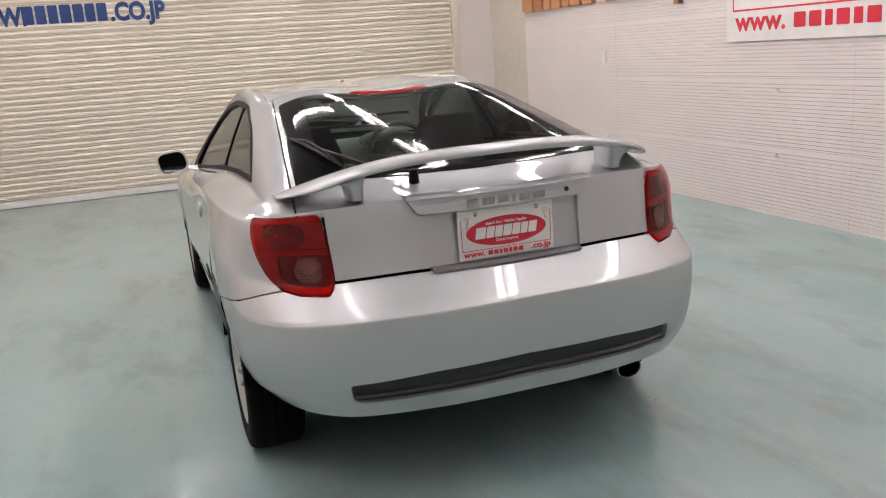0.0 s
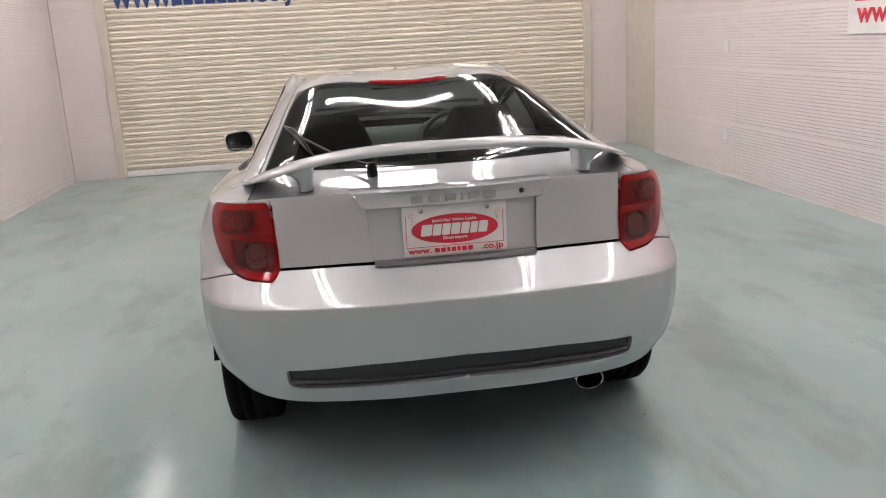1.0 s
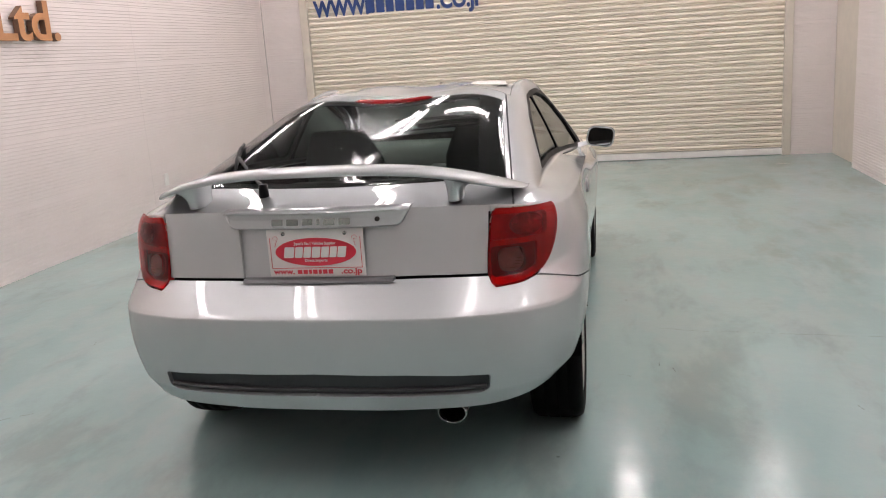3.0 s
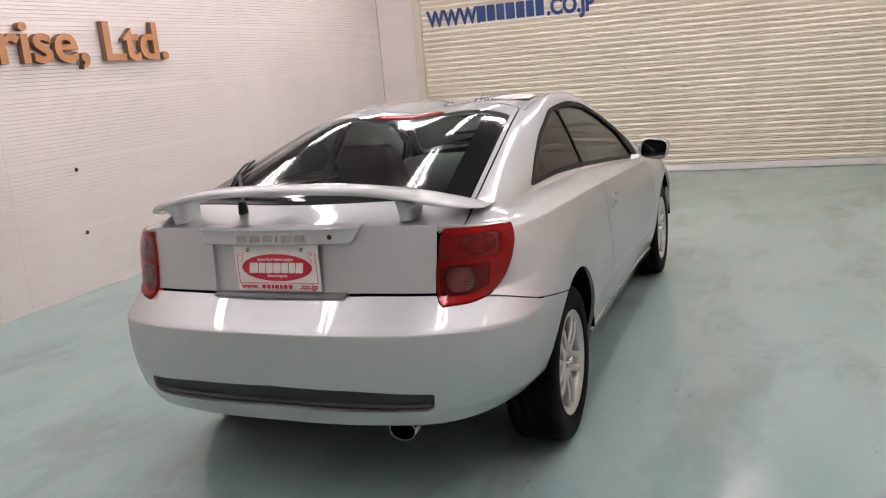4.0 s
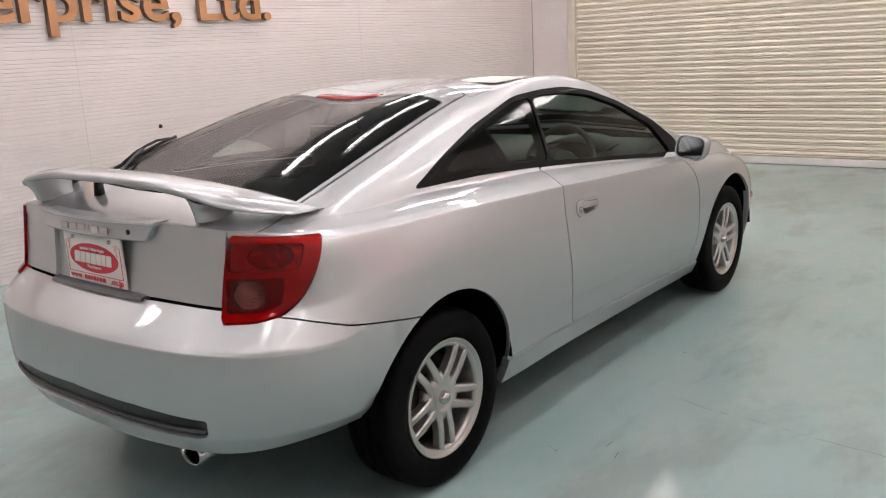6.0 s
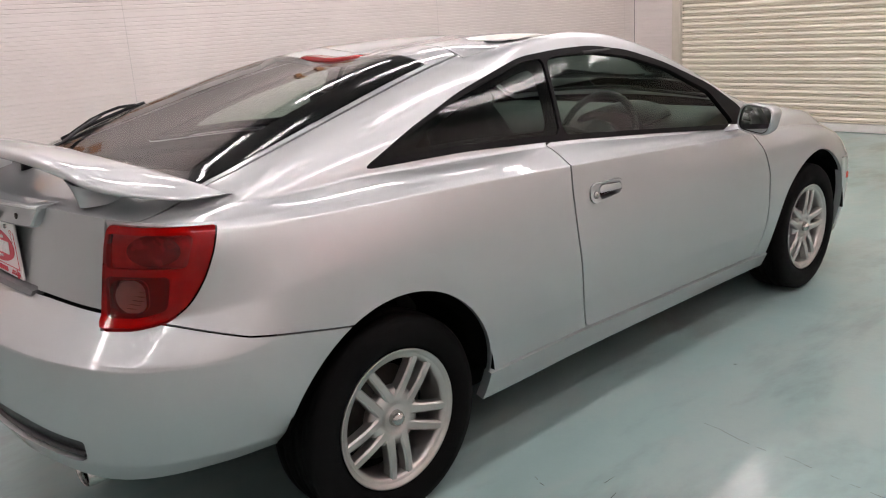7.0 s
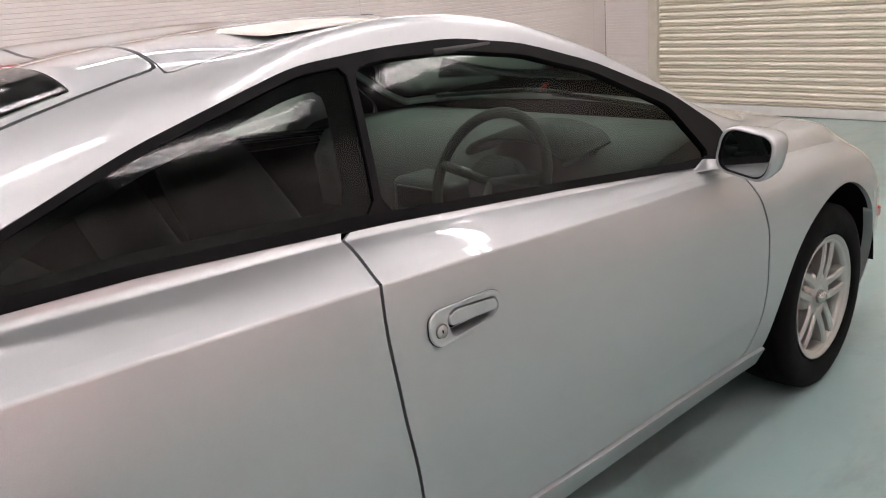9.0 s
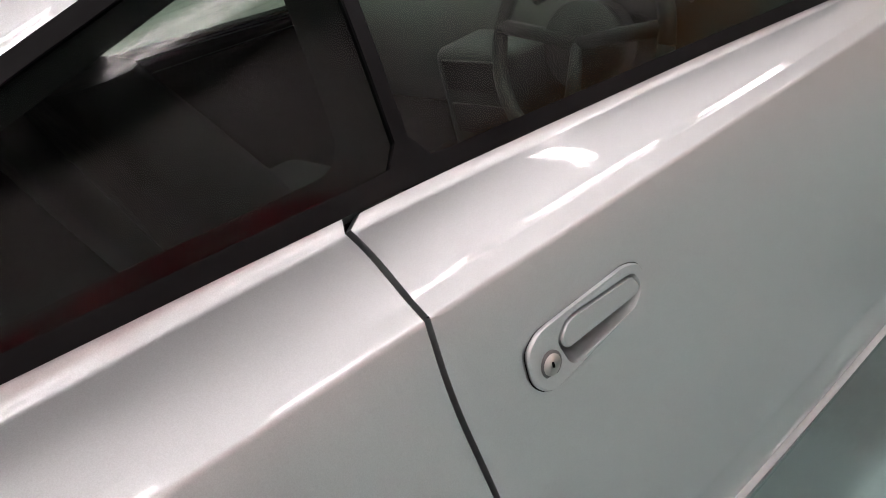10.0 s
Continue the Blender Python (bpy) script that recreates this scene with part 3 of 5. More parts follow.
LOW_V, LOW_F = grid_mesh(lower_shell())
UP_G, UP_T, UP_S = upper_shell()
UP_V, UP_F = grid_mesh(UP_G)
UP_F = [f[::-1] for f in UP_F]
UP_P = np.stack(np.meshgrid(UP_T, UP_S, indexing="ij"), -1).reshape(-1, 2)
UP_V = np.concatenate([UP_V, UP_P], 1)
GAP = 0.0025


# ---- car body: panels ----
AXLE_R, AXLE_F, HUB_Z = 0.845, 3.445, 0.305


def f_arch(v, r=0.376):
    return np.minimum(np.hypot(v[:, 1] - AXLE_R, v[:, 2] - HUB_Z) - r, np.hypot(v[:, 1] - AXLE_F, v[:, 2] - HUB_Z) - r)


def f_rear_bumper(v):
    zs = np.interp(v[:, 1], [0, .14, .185, .28, .36, .41, .685, .9], [.767, .766, .759, .735, .708, .692, .644, .62])
    return np.maximum(v[:, 2] - zs, v[:, 1] - 0.95)


def f_front_bumper(v):
    return np.maximum(v[:, 2] - np.interp(v[:, 1], [3.7, 3.9, 4.2], [.60, .58, .56]), 3.75 - v[:, 1])


LAMP = rounded([(-56.2, .727), (-50, .730), (-45.6, .744), (-42.6, .782), (-40.4, .84), (-39.0, .90), (-38.4, .951), (-46, .961), (-53.9, .973)], 1.0, 3)


def f_lamp(v, grow=0.0):
    """Tail lamp outline, in centimetre-like units round the rear corner."""
    a = np.degrees(np.arctan2(v[:, 1] - 1.0, v[:, 0]))
    k = 0.0165
    d = poly_sdf([(p * k, q) for p, q in LAMP], a * k, v[:, 2])
    return np.where(v[:, 1] < 0.75, d, 1.0) - grow


def f_hatch_low(v):
    return np.maximum(np.maximum(v[:, 0] - (0.560 + (v[:, 2] - 0.735) * 0.035), -f_rear_bumper(v)), v[:, 1] - 0.4)


DOOR = rounded([(1.70, 1.03), (1.662, .961), (1.641, .912), (1.634, .85), (1.635, .79), (1.648, .645), (1.686, .425), (1.733, .303), (2.95, .268), (2.978, .36), (2.990, .50), (2.978, .66), (2.90, .81), (2.80, .93), (2.6, 1.2), (1.7, 1.3)], 0.03)


def f_door(v):
    return poly_sdf(DOOR, v[:, 1], v[:, 2])


def f_door_top(v):
    """The door skin between belt and shoulder."""
    return np.maximum(f_door(v), 0.812 - v[:, 4])


def f_sill(v):
    line = np.interp(v[:, 1], [1.2, 1.7, 3.06], [.318, .306, .262])
    return np.maximum(np.maximum(v[:, 2] - line, 1.15 - v[:, 1]), v[:, 1] - 3.14)


OPENING = [(.886, .994), (1.30, .986), (1.70, .960), (2.25, .912), (2.72, .866), (2.93, .850), (2.935, .935), (2.78, 1.045), (2.52, 1.155), (2.29, 1.224), (2.09, 1.252), (1.91, 1.252), (1.70, 1.240), (1.36, 1.158), (1.10, 1.074)]
OPENING = rounded(OPENING, 0.05)
QUARTER = rounded([(.950, 1.010), (1.30, 1.005), (1.746, .977), (1.806, 1.228), (1.70, 1.223), (1.36, 1.143), (1.11, 1.066)], 0.022)
DOORGLASS = rounded([(1.762, .974), (2.25, .929), (2.70, .886), (2.835, .880), (2.745, 1.020), (2.50, 1.135), (2.28, 1.199), (2.09, 1.226), (1.92, 1.230), (1.822, 1.224)], 0.03)
QUARTER_CLEAR = rounded([(1.10, 1.024), (1.30, 1.022), (1.694, 1.000), (1.742, 1.200), (1.66, 1.190), (1.36, 1.120), (1.18, 1.064)], 0.03)


def f_open(v):
    return np.where(v[:, 0] > 0.4, poly_sdf(OPENING, v[:, 1], v[:, 2]), 1.0)


def glass_side(v):
    """Distance past the straight side edge of the rear glass."""
    return (np.abs(v[:, 0]) - 0.588 + 0.126 * (v[:, 1] - 0.497)) * 0.85


def f_hatch_up(v):
    return np.maximum(v[:, 3] - 1.455, glass_side(v) - 0.018)


def f_rearglass(v):
    return np.maximum(np.maximum(v[:, 3] - 1.30, 0.30 - v[:, 3]), glass_side(v))


def f_windshield(v):
    return np.maximum(np.maximum(v[:, 3] - 3.12, 2.20 - v[:, 3]), v[:, 4] - 0.485)


def f_roof(v):
    return np.maximum(np.maximum(v[:, 3] - 2.17, 1.46 - v[:, 3]), v[:, 4] - 0.535)


def f_hood(v):
    return np.maximum(3.16 - v[:, 3], v[:, 4] - 0.60)


def inside(vf, fn, off=0.0):
    return cut(vf[0], vf[1], fn(vf[0]) - off, True)


def outside(vf, fn, off=0.0):
    return cut(vf[0], vf[1], fn(vf[0]) - off, False)


low = outside((LOW_V, LOW_F), f_arch)
up = (UP_V, UP_F)


def panel(name, pieces, mat, parent=coupe, both=True, depth=0.014, lift=0.0, label="", mirrored=False):
    """One body panel out of shell pieces; mirrored: a second one for the other side."""
    v, f = [], []
    for vf in pieces:
        a, b = finish(vf[0], vf[1], depth, both, True, lift)
        f += [tuple(len(v) + i for i in q) for q in b]
        v += a
    ob = mesh_ob(name, v, f, mat, parent, True, label)
    if both:
        weld(ob)
    if mirrored:
        v2, f2 = flip(v, f)
        return ob, mesh_ob(name, v2, f2, mat, parent, True, label)
    return ob


# rear bumper with its opening for the lower grille strip
lamps = inside(low, f_lamp, -0.002)
low = outside(low, f_lamp, 0.002)
bump = inside(low, f_rear_bumper, -GAP)
VENT = rounded([(-.562, .461), (-.3, .479), (0, .485), (.3, .479), (.562, .461), (.556, .412), (.53, .399), (.3, .402), (0, .405), (-.3, .402), (-.53, .399), (-.556, .412)], 0.008)


def f_vent(v):
    return np.where(v[:, 1] < 0.4, poly_sdf(VENT, v[:, 0], v[:, 2]), 1.0)


rear_bumper = panel("rear_bumper", [outside(bump, f_vent)], M_PAINT, depth=0.03)
vent_in = inside(bump, f_vent, 0.004)
panel("lower_grille", [vent_in], M_GRILLE, rear_bumper, lift=-0.015, depth=0.0, label="dark grey plastic lower grille strip")
panel("front_bumper", [inside(low, f_front_bumper, -GAP)], M_PAINT, depth=0.03)
sides = outside(outside(low, f_rear_bumper, GAP), f_front_bumper, GAP)
hatch_low = outside(inside(sides, f_hatch_low, -0.006), f_rear_bumper, 0.007)
sides = outside(sides, f_hatch_low, GAP)
sill = inside(sides, f_sill, -0.001)
sides = outside(sides, f_sill, 0.001)
FINGER_HOLE = rounded([(1.778, .760), (1.884, .765), (1.901, .782), (1.893, .803), (1.786, .812), (1.767, .798)], 0.014, 6)
door_low = outside(inside(sides, f_door, -0.0035), lambda v: poly_sdf(FINGER_HOLE, v[:, 1], v[:, 2]), 0.002)
sides = outside(sides, f_door, 0.0035)

opening = inside(up, f_open)
up1 = outside(up, f_open)
door_up = inside(up1, f_door_top, -0.0035)
up1 = outside(up1, f_door_top, 0.0035)
hatch_all = inside(up1, f_hatch_up, -GAP)
up1 = outside(up1, f_hatch_up, GAP)
roof = inside(up1, f_roof, -GAP * 0.7)
up1 = outside(up1, f_roof, GAP * 0.7)
shield = inside(up1, f_windshield)
up1 = outside(up1, f_windshield)
hood = inside(up1, f_hood, -GAP)
up1 = outside(up1, f_hood, GAP)

body = panel("body_shell", [sides, up1], M_PAINT)
panel("hood", [hood], M_PAINT)
panel("roof", [roof], M_PAINT)
panel("sill_skirt", [sill], M_PAINT, both=False, lift=0.010, depth=0.03, mirrored=True)
windshield = panel("windshield", [shield], M_GLASS, lift=-0.004, depth=0.0, label="tinted windshield glass")

# the plate sits in a pressed recess with clear side edges
def f_recess(v):
    return np.maximum(np.abs(v[:, 0]) - (0.262 + 0.06 * (v[:, 2] - 0.77)), v[:, 2] - 0.965)


hatch = panel("hatch", [outside(hatch_low, f_recess), outside(hatch_all, f_rearglass, 0.003)], M_PAINT, depth=0.022)
panel("plate_recess", [inside(hatch_low, f_recess, 0.002)], M_PAINT, hatch, lift=-0.014, depth=0.0, label="silver pressed recess behind the plate")
panel("rear_window", [inside(hatch_all, f_rearglass, 0.0)], M_REARGLASS, hatch, lift=0.003, depth=0.0, label="dark tinted rear window")
band = outside(inside(hatch_all, f_rearglass), lambda v: np.maximum(np.maximum(v[:, 3] - 1.25, 0.35 - v[:, 3]), glass_side(v) + 0.080))
panel("ceramic_band", [band], M_TRIM, hatch, lift=0.0, depth=0.0, label="black edge band of the glass")

doors = panel("door", [door_low, door_up], M_PAINT, both=False, mirrored=True)
# the side glass and its surround are one even, slightly bowed sheet
opening = (opening[0].copy(), opening[1])
gy, gz = opening[0][:, 1] - 1.9, opening[0][:, 2] - 1.1
terms = np.stack([gy ** i * gz ** j for i in range(5) for j in range(3) if i + j < 5], 1)
opening[0][:, 0] = terms @ np.linalg.lstsq(terms, opening[0][:, 0], rcond=None)[0]
trim_v = outside(outside(opening, lambda v: poly_sdf(QUARTER, v[:, 1], v[:, 2])), lambda v: poly_sdf(DOORGLASS, v[:, 1], v[:, 2]))
panel("window_trim", [trim_v], M_TRIM, both=False, lift=0.002, depth=0.02, mirrored=True, label="black window surround")
panel("quarter_window", [inside(opening, lambda v: poly_sdf(QUARTER, v[:, 1], v[:, 2]), 0.004)], M_DARKGLASS, both=False, lift=-0.003, depth=0.0, mirrored=True, label="dark tinted quarter glass")
edge = outside(inside(opening, lambda v: poly_sdf(QUARTER, v[:, 1], v[:, 2]), 0.004), lambda v: poly_sdf(QUARTER_CLEAR, v[:, 1], v[:, 2]))
panel("quarter_band", [edge], M_TRIM, both=False, lift=-0.008, depth=0.0, mirrored=True, label="black printed edge of the quarter glass")
panel("door_window", [inside(opening, lambda v: poly_sdf(DOORGLASS, v[:, 1], v[:, 2]), 0.004)], M_GLASS, both=False, lift=-0.008, depth=0.0, mirrored=True)

# black sheet added behind the panels; it paints the shade in their gaps
liner_low = outside((LOW_V, LOW_F), lambda v: f_arch(v, 0.382))
liner_up = outside(outside(outside(up, f_open, 0.004), f_rearglass, -0.01), f_windshield, 0.004)
panel("gap_backing", [liner_low, liner_up], M_LINER, lift=-0.02, depth=0.0, label="black sheet added behind the panels, stands for the shade in their gaps")

# tail lamps: red shell with darker chambers, a lighter divider and a smoky clear insert
def lamp_xy(v):
    return np.degrees(np.arctan2(v[:, 1] - 1.0, v[:, 0])) * 0.0165, v[:, 2]


def lamp_patch(poly, r=0.012):
    poly = rounded([(a * 0.0165, z) for a, z in poly], r, 4)

    def fn(v):
        a, z = lamp_xy(v)
        return np.where(v[:, 1] < 0.75, poly_sdf(poly, a, z), 1.0)
    return fn


def f_round(v):
    a, z = lamp_xy(v)
    d = np.hypot(np.maximum(np.abs(a + 51.0 * 0.0165) - 0.020, 0), np.maximum(np.abs(z - 0.803) - 0.015, 0)) - 0.024
    return np.where(v[:, 1] < 0.75, d, 1.0)


UPPER = lamp_patch([(-54.6, .866), (-42.6, .866), (-41.4, .938), (-53.9, .950)])
LOWER = lamp_patch([(-55.0, .750), (-49.5, .752), (-45.8, .770), (-45.0, .848), (-54.8, .848)])


def lamp_axes(a, z, depth):
    """A frame on the lamp's skin at angle a and height z, its z axis outward, sunk by depth."""
    av = np.degrees(np.arctan2(lamps[0][:, 1] - 1.0, lamps[0][:, 0]))
    near = np.argsort(((av - a) * 0.0165) ** 2 + (lamps[0][:, 2] - z) ** 2)[:6]
    spot = Vector(lamps[0][near].mean(0)[:3])
    out = Vector(vertex_normals(lamps[0], lamps[1])[near].mean(0)[:3]).normalized()
    right = Vector((0, 0, 1)).cross(out).normalized()
    top = out.cross(right)
    m = Matrix((right, top, out)).transposed().to_4x4()
    m.translation = spot - out * depth
    return m


def dish(m, wide, high, deep, rings=7, n=36):
    """An oval reflector bowl, open towards +z."""
    v, f = [], []
    for i in range(rings + 1):
        r = i / rings
        for j in range(n):
            w = 2 * math.pi * j / n
            v.append(m @ Vector((wide * r * math.cos(w), high * r * math.sin(w), deep * r * r)))
    for i in range(rings):
        for j in range(n):
            f.append((i * n + j, i * n + (j + 1) % n, (i + 1) * n + (j + 1) % n, (i + 1) * n + j))
    return v, f


for side in (1, -1):
    def lens(name, vf, mat, parent, lift, depth, label=""):
        a, b = finish(vf[0], vf[1], depth, False, True, lift)
        if side < 0:
            a, b = flip(a, b)
        return mesh_ob(name, a, b, mat, parent, True, label)

    def fitting(name, vf, mat, parent, label=""):
        a, b = vf if side > 0 else flip([tuple(q) for q in vf[0]], vf[1])
        return mesh_ob(name, a, b, mat, parent, True, label)
    tail = lens("tail_lamp", lamps, M_LAMPFLOOR, coupe, -0.016, 0.0, "red tail lamp with a smoky clear reversing insert")
    lens("lamp_frame", outside(outside(lamps, UPPER), LOWER), M_REDFRAME, tail, 0.001, 0.018, "bright red lamp frame")
    lens("lower_chamber", outside(inside(lamps, LOWER), f_round), M_REDDARK, tail, -0.008, 0.010, "dark red lower chamber")
    fitting("stop_reflector", dish(lamp_axes(-47.0, .905, 0.012), 0.066, 0.037, 0.011), M_LAMPBOWL, tail, "wide stop lamp bowl")
    fitting("reverse_reflector", dish(lamp_axes(-51.0, .803, 0.014), 0.045, 0.040, 0.010), M_REFLECT, tail, "silvered reversing lamp bowl")
    for q in range(7):
        z = 0.803 + (q - 3) * 0.0095
        rib = inside(lamps, lambda v: np.maximum(np.abs(v[:, 2] - z) - 0.0012, f_round(v) + 0.004))
        lens("flute", rib, M_CLEARLENS, tail, 0.004, 0.0)
    lens("outer_lens", outside(lamps, f_round), M_REDLENS, tail, 0.010, 0.012, "clear red outer lens")
    lens("reversing_lens", inside(lamps, f_round), M_CLEARLENS, tail, 0.0095, 0.0, "smoky clear round lens")

# wheel wells and underbody
for side in (1, -1):
    for ya in (AXLE_R, AXLE_F):
        v, f = [], []
        for i in range(33):
            a = math.pi * (0.02 + 0.92 * i / 32)
            for x in (0.835, 0.50):
                v.append((side * x, ya + 0.38 * math.cos(a), HUB_Z + 0.38 * math.sin(a)))
        for i in range(32):
            f.append((2 * i, 2 * i + 1, 2 * i + 3, 2 * i + 2))
        f.append(tuple(range(1, 66, 2)))
        mesh_ob("wheel_well", v, f, M_LINER, coupe)
part("underbody", box_bm(-0.66, 0.66, 1.24, 3.05, 0.19, 0.30, 0.02), M_LINER, coupe)
part("rear_underbody", box_bm(-0.50, 0.50, 0.30, 1.22, 0.25, 0.32, 0.02), M_LINER, coupe)
part("front_underbody", box_bm(-0.50, 0.50, 3.06, 4.1, 0.21, 0.30, 0.02), M_LINER, coupe)


# ---- wheels ----
def lathe(profile, n=72):
    """Vertices and faces of a profile (x, r) turned round the x axis."""
    v, f = [], []
    k = len(profile)
    for i in range(n):
        a = 2 * math.pi * i / n
        for x, r in profile:
            v.append((x, r * math.cos(a), r * math.sin(a)))
    for i in range(n):
        j = (i + 1) % n
        for q in range(k - 1):
            f.append((i * k + q, i * k + q + 1, j * k + q + 1, j * k + q))
    return v, f


def build_wheel():
    w = empty("wheel")
    tyre = [(-.095, .205), (-.100, .225), (-.103, .26), (-.096, .290), (-.080, .302), (-.05, .305), (-.045, .299), (-.040, .299), (-.035, .3055), (0, .306), (.002, .299), (.007, .299),
            (.009, .306), (.040, .3055), (.044, .299), (.049, .299), (.053, .305), (.080, .301), (.093, .291), (.100, .265), (.100, .235), (.096, .218), (.088, .207), (.08, .200)]
    mesh_ob("tyre", *lathe(tyre), M_RUBBER, w, True, "black rubber tyre")
    rim = [(-.09, .196), (-.07, .186), (.03, .170), (.070, .173), (.082, .178), (.0855, .186), (.087, .203), (.092, .2055), (.094, .203), (.091, .199), (.086, .190), (.080, .186), (.040, .183), (-.06, .19)]
    ob = mesh_ob("rim", *lathe(rim), M_ALLOY, w, True, "silver five-spoke alloy rim")
    # five paired spokes
    v, f = [], []
    for s in range(5):
        base = -math.pi / 2 + 2 * math.pi * s / 5
        for off in (-1, 1):
            secs = []
            for q in range(7):
                t = q / 6
                r = 0.045 + t * 0.145
                lat = off * (0.0235 + 0.0075 * t)
                wd = 0.0145 - 0.0016 * t + 0.010 * max(0, 0.3 - t)
                top = 0.084 + 0.006 * math.sin(t * math.pi) - 0.008 * (1 - t)
                cr = [(-wd, -0.034), (-wd, -0.006), (-wd * 0.62, -0.001), (wd * 0.62, -0.001), (wd, -0.006), (wd, -0.034)]
                ring = []
                for d, h in cr:
                    ring.append((top + h, math.cos(base) * r - math.sin(base) * (lat + d), math.sin(base) * r + math.cos(base) * (lat + d)))
                secs.append(ring)
            k0 = len(v)
            for ring in secs:
                v += ring
            for q in range(6):
                for c in range(5):
                    a = k0 + q * 6 + c
                    f.append((a, a + 1, a + 7, a + 6))
    mesh_ob("spoke_set", v, f, M_ALLOY, ob, False)
    hub = [(.040, .090), (.058, .089), (.070, .082), (.0755, .066), (.0765, .046), (.0735, .044), (.073, .034), (.073, .0)]
    mesh_ob("hub", *lathe(hub, 40), M_ALLOY, ob, True)
    cap = [(.098, .0), (.0965, .010), (.092, .018), (.084, .0225), (.072, .024)][::-1]
    mesh_ob("cap", *lathe(cap, 32), M_STEEL, ob, True, "polished centre cap")
    disc = [(.0, .14), (.012, .14), (.012, .06), (.03, .055), (.03, .0)]
    mesh_ob("brake_disc", *lathe(disc, 48), M_DARKMETAL, w, True)
    # black disc added inside the rim, painting the shade behind the spokes
    mesh_ob("rim_backing", *lathe([(-.02, .185), (-.02, .0)], 40), M_LINER, w, True)
    return w


wheel = build_wheel()
wheel.parent = coupe
wheel.location = (0.730, AXLE_R, HUB_Z)
for x, y, rz in ((0.733, AXLE_F, 0), (-0.730, AXLE_R, 180), (-0.733, AXLE_F, 180)):
    c = copy_thing(wheel, pose(x, y, HUB_Z, 24 if rz == 0 else 10, 0, rz))

# ---- rear spoiler ----
def wing_at(x):
    """Height, trailing and leading edge and thickness of the spoiler blade at x."""
    a = min(1.0, abs(x) / 0.672)
    rise = max(0.0, 1 - (a / 0.985) ** 3.0)
    tail = 0.150 + 0.080 * a ** 2.2 + 0.17 * max(0, (a - 0.72) / 0.28) ** 2.6
    lead = 0.305 + 0.06 * a ** 2 + 0.135 * max(0, (a - 0.40) / 0.60) ** 1.8
    return 1.008 + 0.100 * rise, tail, lead, 0.023 * (1 - 0.85 * a ** 5)


def build_spoiler():
    v, f, n = [], [], 57
    prof = [(0, -0.15), (0.0, 0.35), (0.04, 0.72), (0.2, 0.95), (0.5, 1.0), (0.8, 0.72), (0.96, 0.35), (1, 0.05), (0.96, -0.12), (0.7, -0.35), (0.4, -0.48), (0.12, -0.42), (0.02, -0.32)]
    k = len(prof)
    for i in range(n):
        x = 0.672 * math.sin((-1 + 2 * i / (n - 1)) * math.pi / 2)
        z, tail, lead, th = wing_at(x)
        for c, h in prof:
            v.append((x, tail + (lead - tail) * c, z + th * h - 0.004 * c))
    for i in range(n - 1):
        for c in range(k):
            a, b = i * k + c, i * k + (c + 1) % k
            f.append((a, b, b + k, a + k)[::-1])
    f.append(tuple(range(k)))
    f.append(tuple((n - 1) * k + c for c in range(k))[::-1])
    sp = mesh_ob("spoiler", v, f, M_PAINT, hatch, True, "silver raised rear spoiler on two posts")
    for side in (1, -1):
        v, f, m = [], [], 20
        for i in range(9):
            t = i / 8
            hw, hl = 0.024 + 0.028 * t ** 3, 0.066 + 0.016 * t ** 2
            for j in range(m):
                w = 2 * math.pi * j / m
                x = 0.452 + 0.016 * t ** 3 + hw * math.copysign(abs(math.cos(w)) ** 0.7, math.cos(w))
                y = 0.275 + hl * math.copysign(abs(math.sin(w)) ** 0.7, math.sin(w)) - 0.012 * t
                zt = wing_at(x)[0] - 0.006
                v.append((side * x, y, 0.998 + (zt - 0.998) * t))
        for i in range(8):
            for j in range(m):
                q = (i * m + j, i * m + (j + 1) % m, (i + 1) * m + (j + 1) % m, (i + 1) * m + j)
                f.append(q if side > 0 else q[::-1])
        mesh_ob("post", v, f, M_PAINT, sp)
    return sp


build_spoiler()

# ---- high brake lamp, garnish, plate, exhaust ----
def bar_loft(sections):
    """Faces for equal-length rings in a row, with closed ends."""
    v, f, k = [], [], len(sections[0])
    for s in sections:
        v += s
    for i in range(len(sections) - 1):
        for c in range(k):
            a, b = i * k + c, i * k + (c + 1) % k
            f.append((a, a + k, b + k, b))
    f.append(tuple(range(k))[::-1])
    f.append(tuple((len(sections) - 1) * k + c for c in range(k)))
    return v, f


def roof_z_at(x, y):
    """Height of the upper skin over a place in the plan."""
    near = np.argsort((UP_V[:, 0] - abs(x)) ** 2 + (UP_V[:, 1] - y) ** 2)[:4]
    return float(UP_V[near, 2].mean())


secs = []
for i in range(25):
    q = -1 + i / 12
    x, e = 0.190 * q, max(0.15, (1 - abs(q) ** 10)) 
    y = 1.300 + 0.010 * q * q
    z = roof_z_at(x, y) - 0.005
    secs.append([(x, y + a * (0.6 + 0.4 * e), z + b * e) for a, b in ((0.004, -0.002), (0.0, 0.005), (0.003, 0.014), (0.012, 0.020), (0.035, 0.022), (0.075, 0.020), (0.09, 0.008))])
mesh_ob("high_brake_lamp", *bar_loft(secs), M_REDDARK, hatch, True, "slim red high brake lamp")


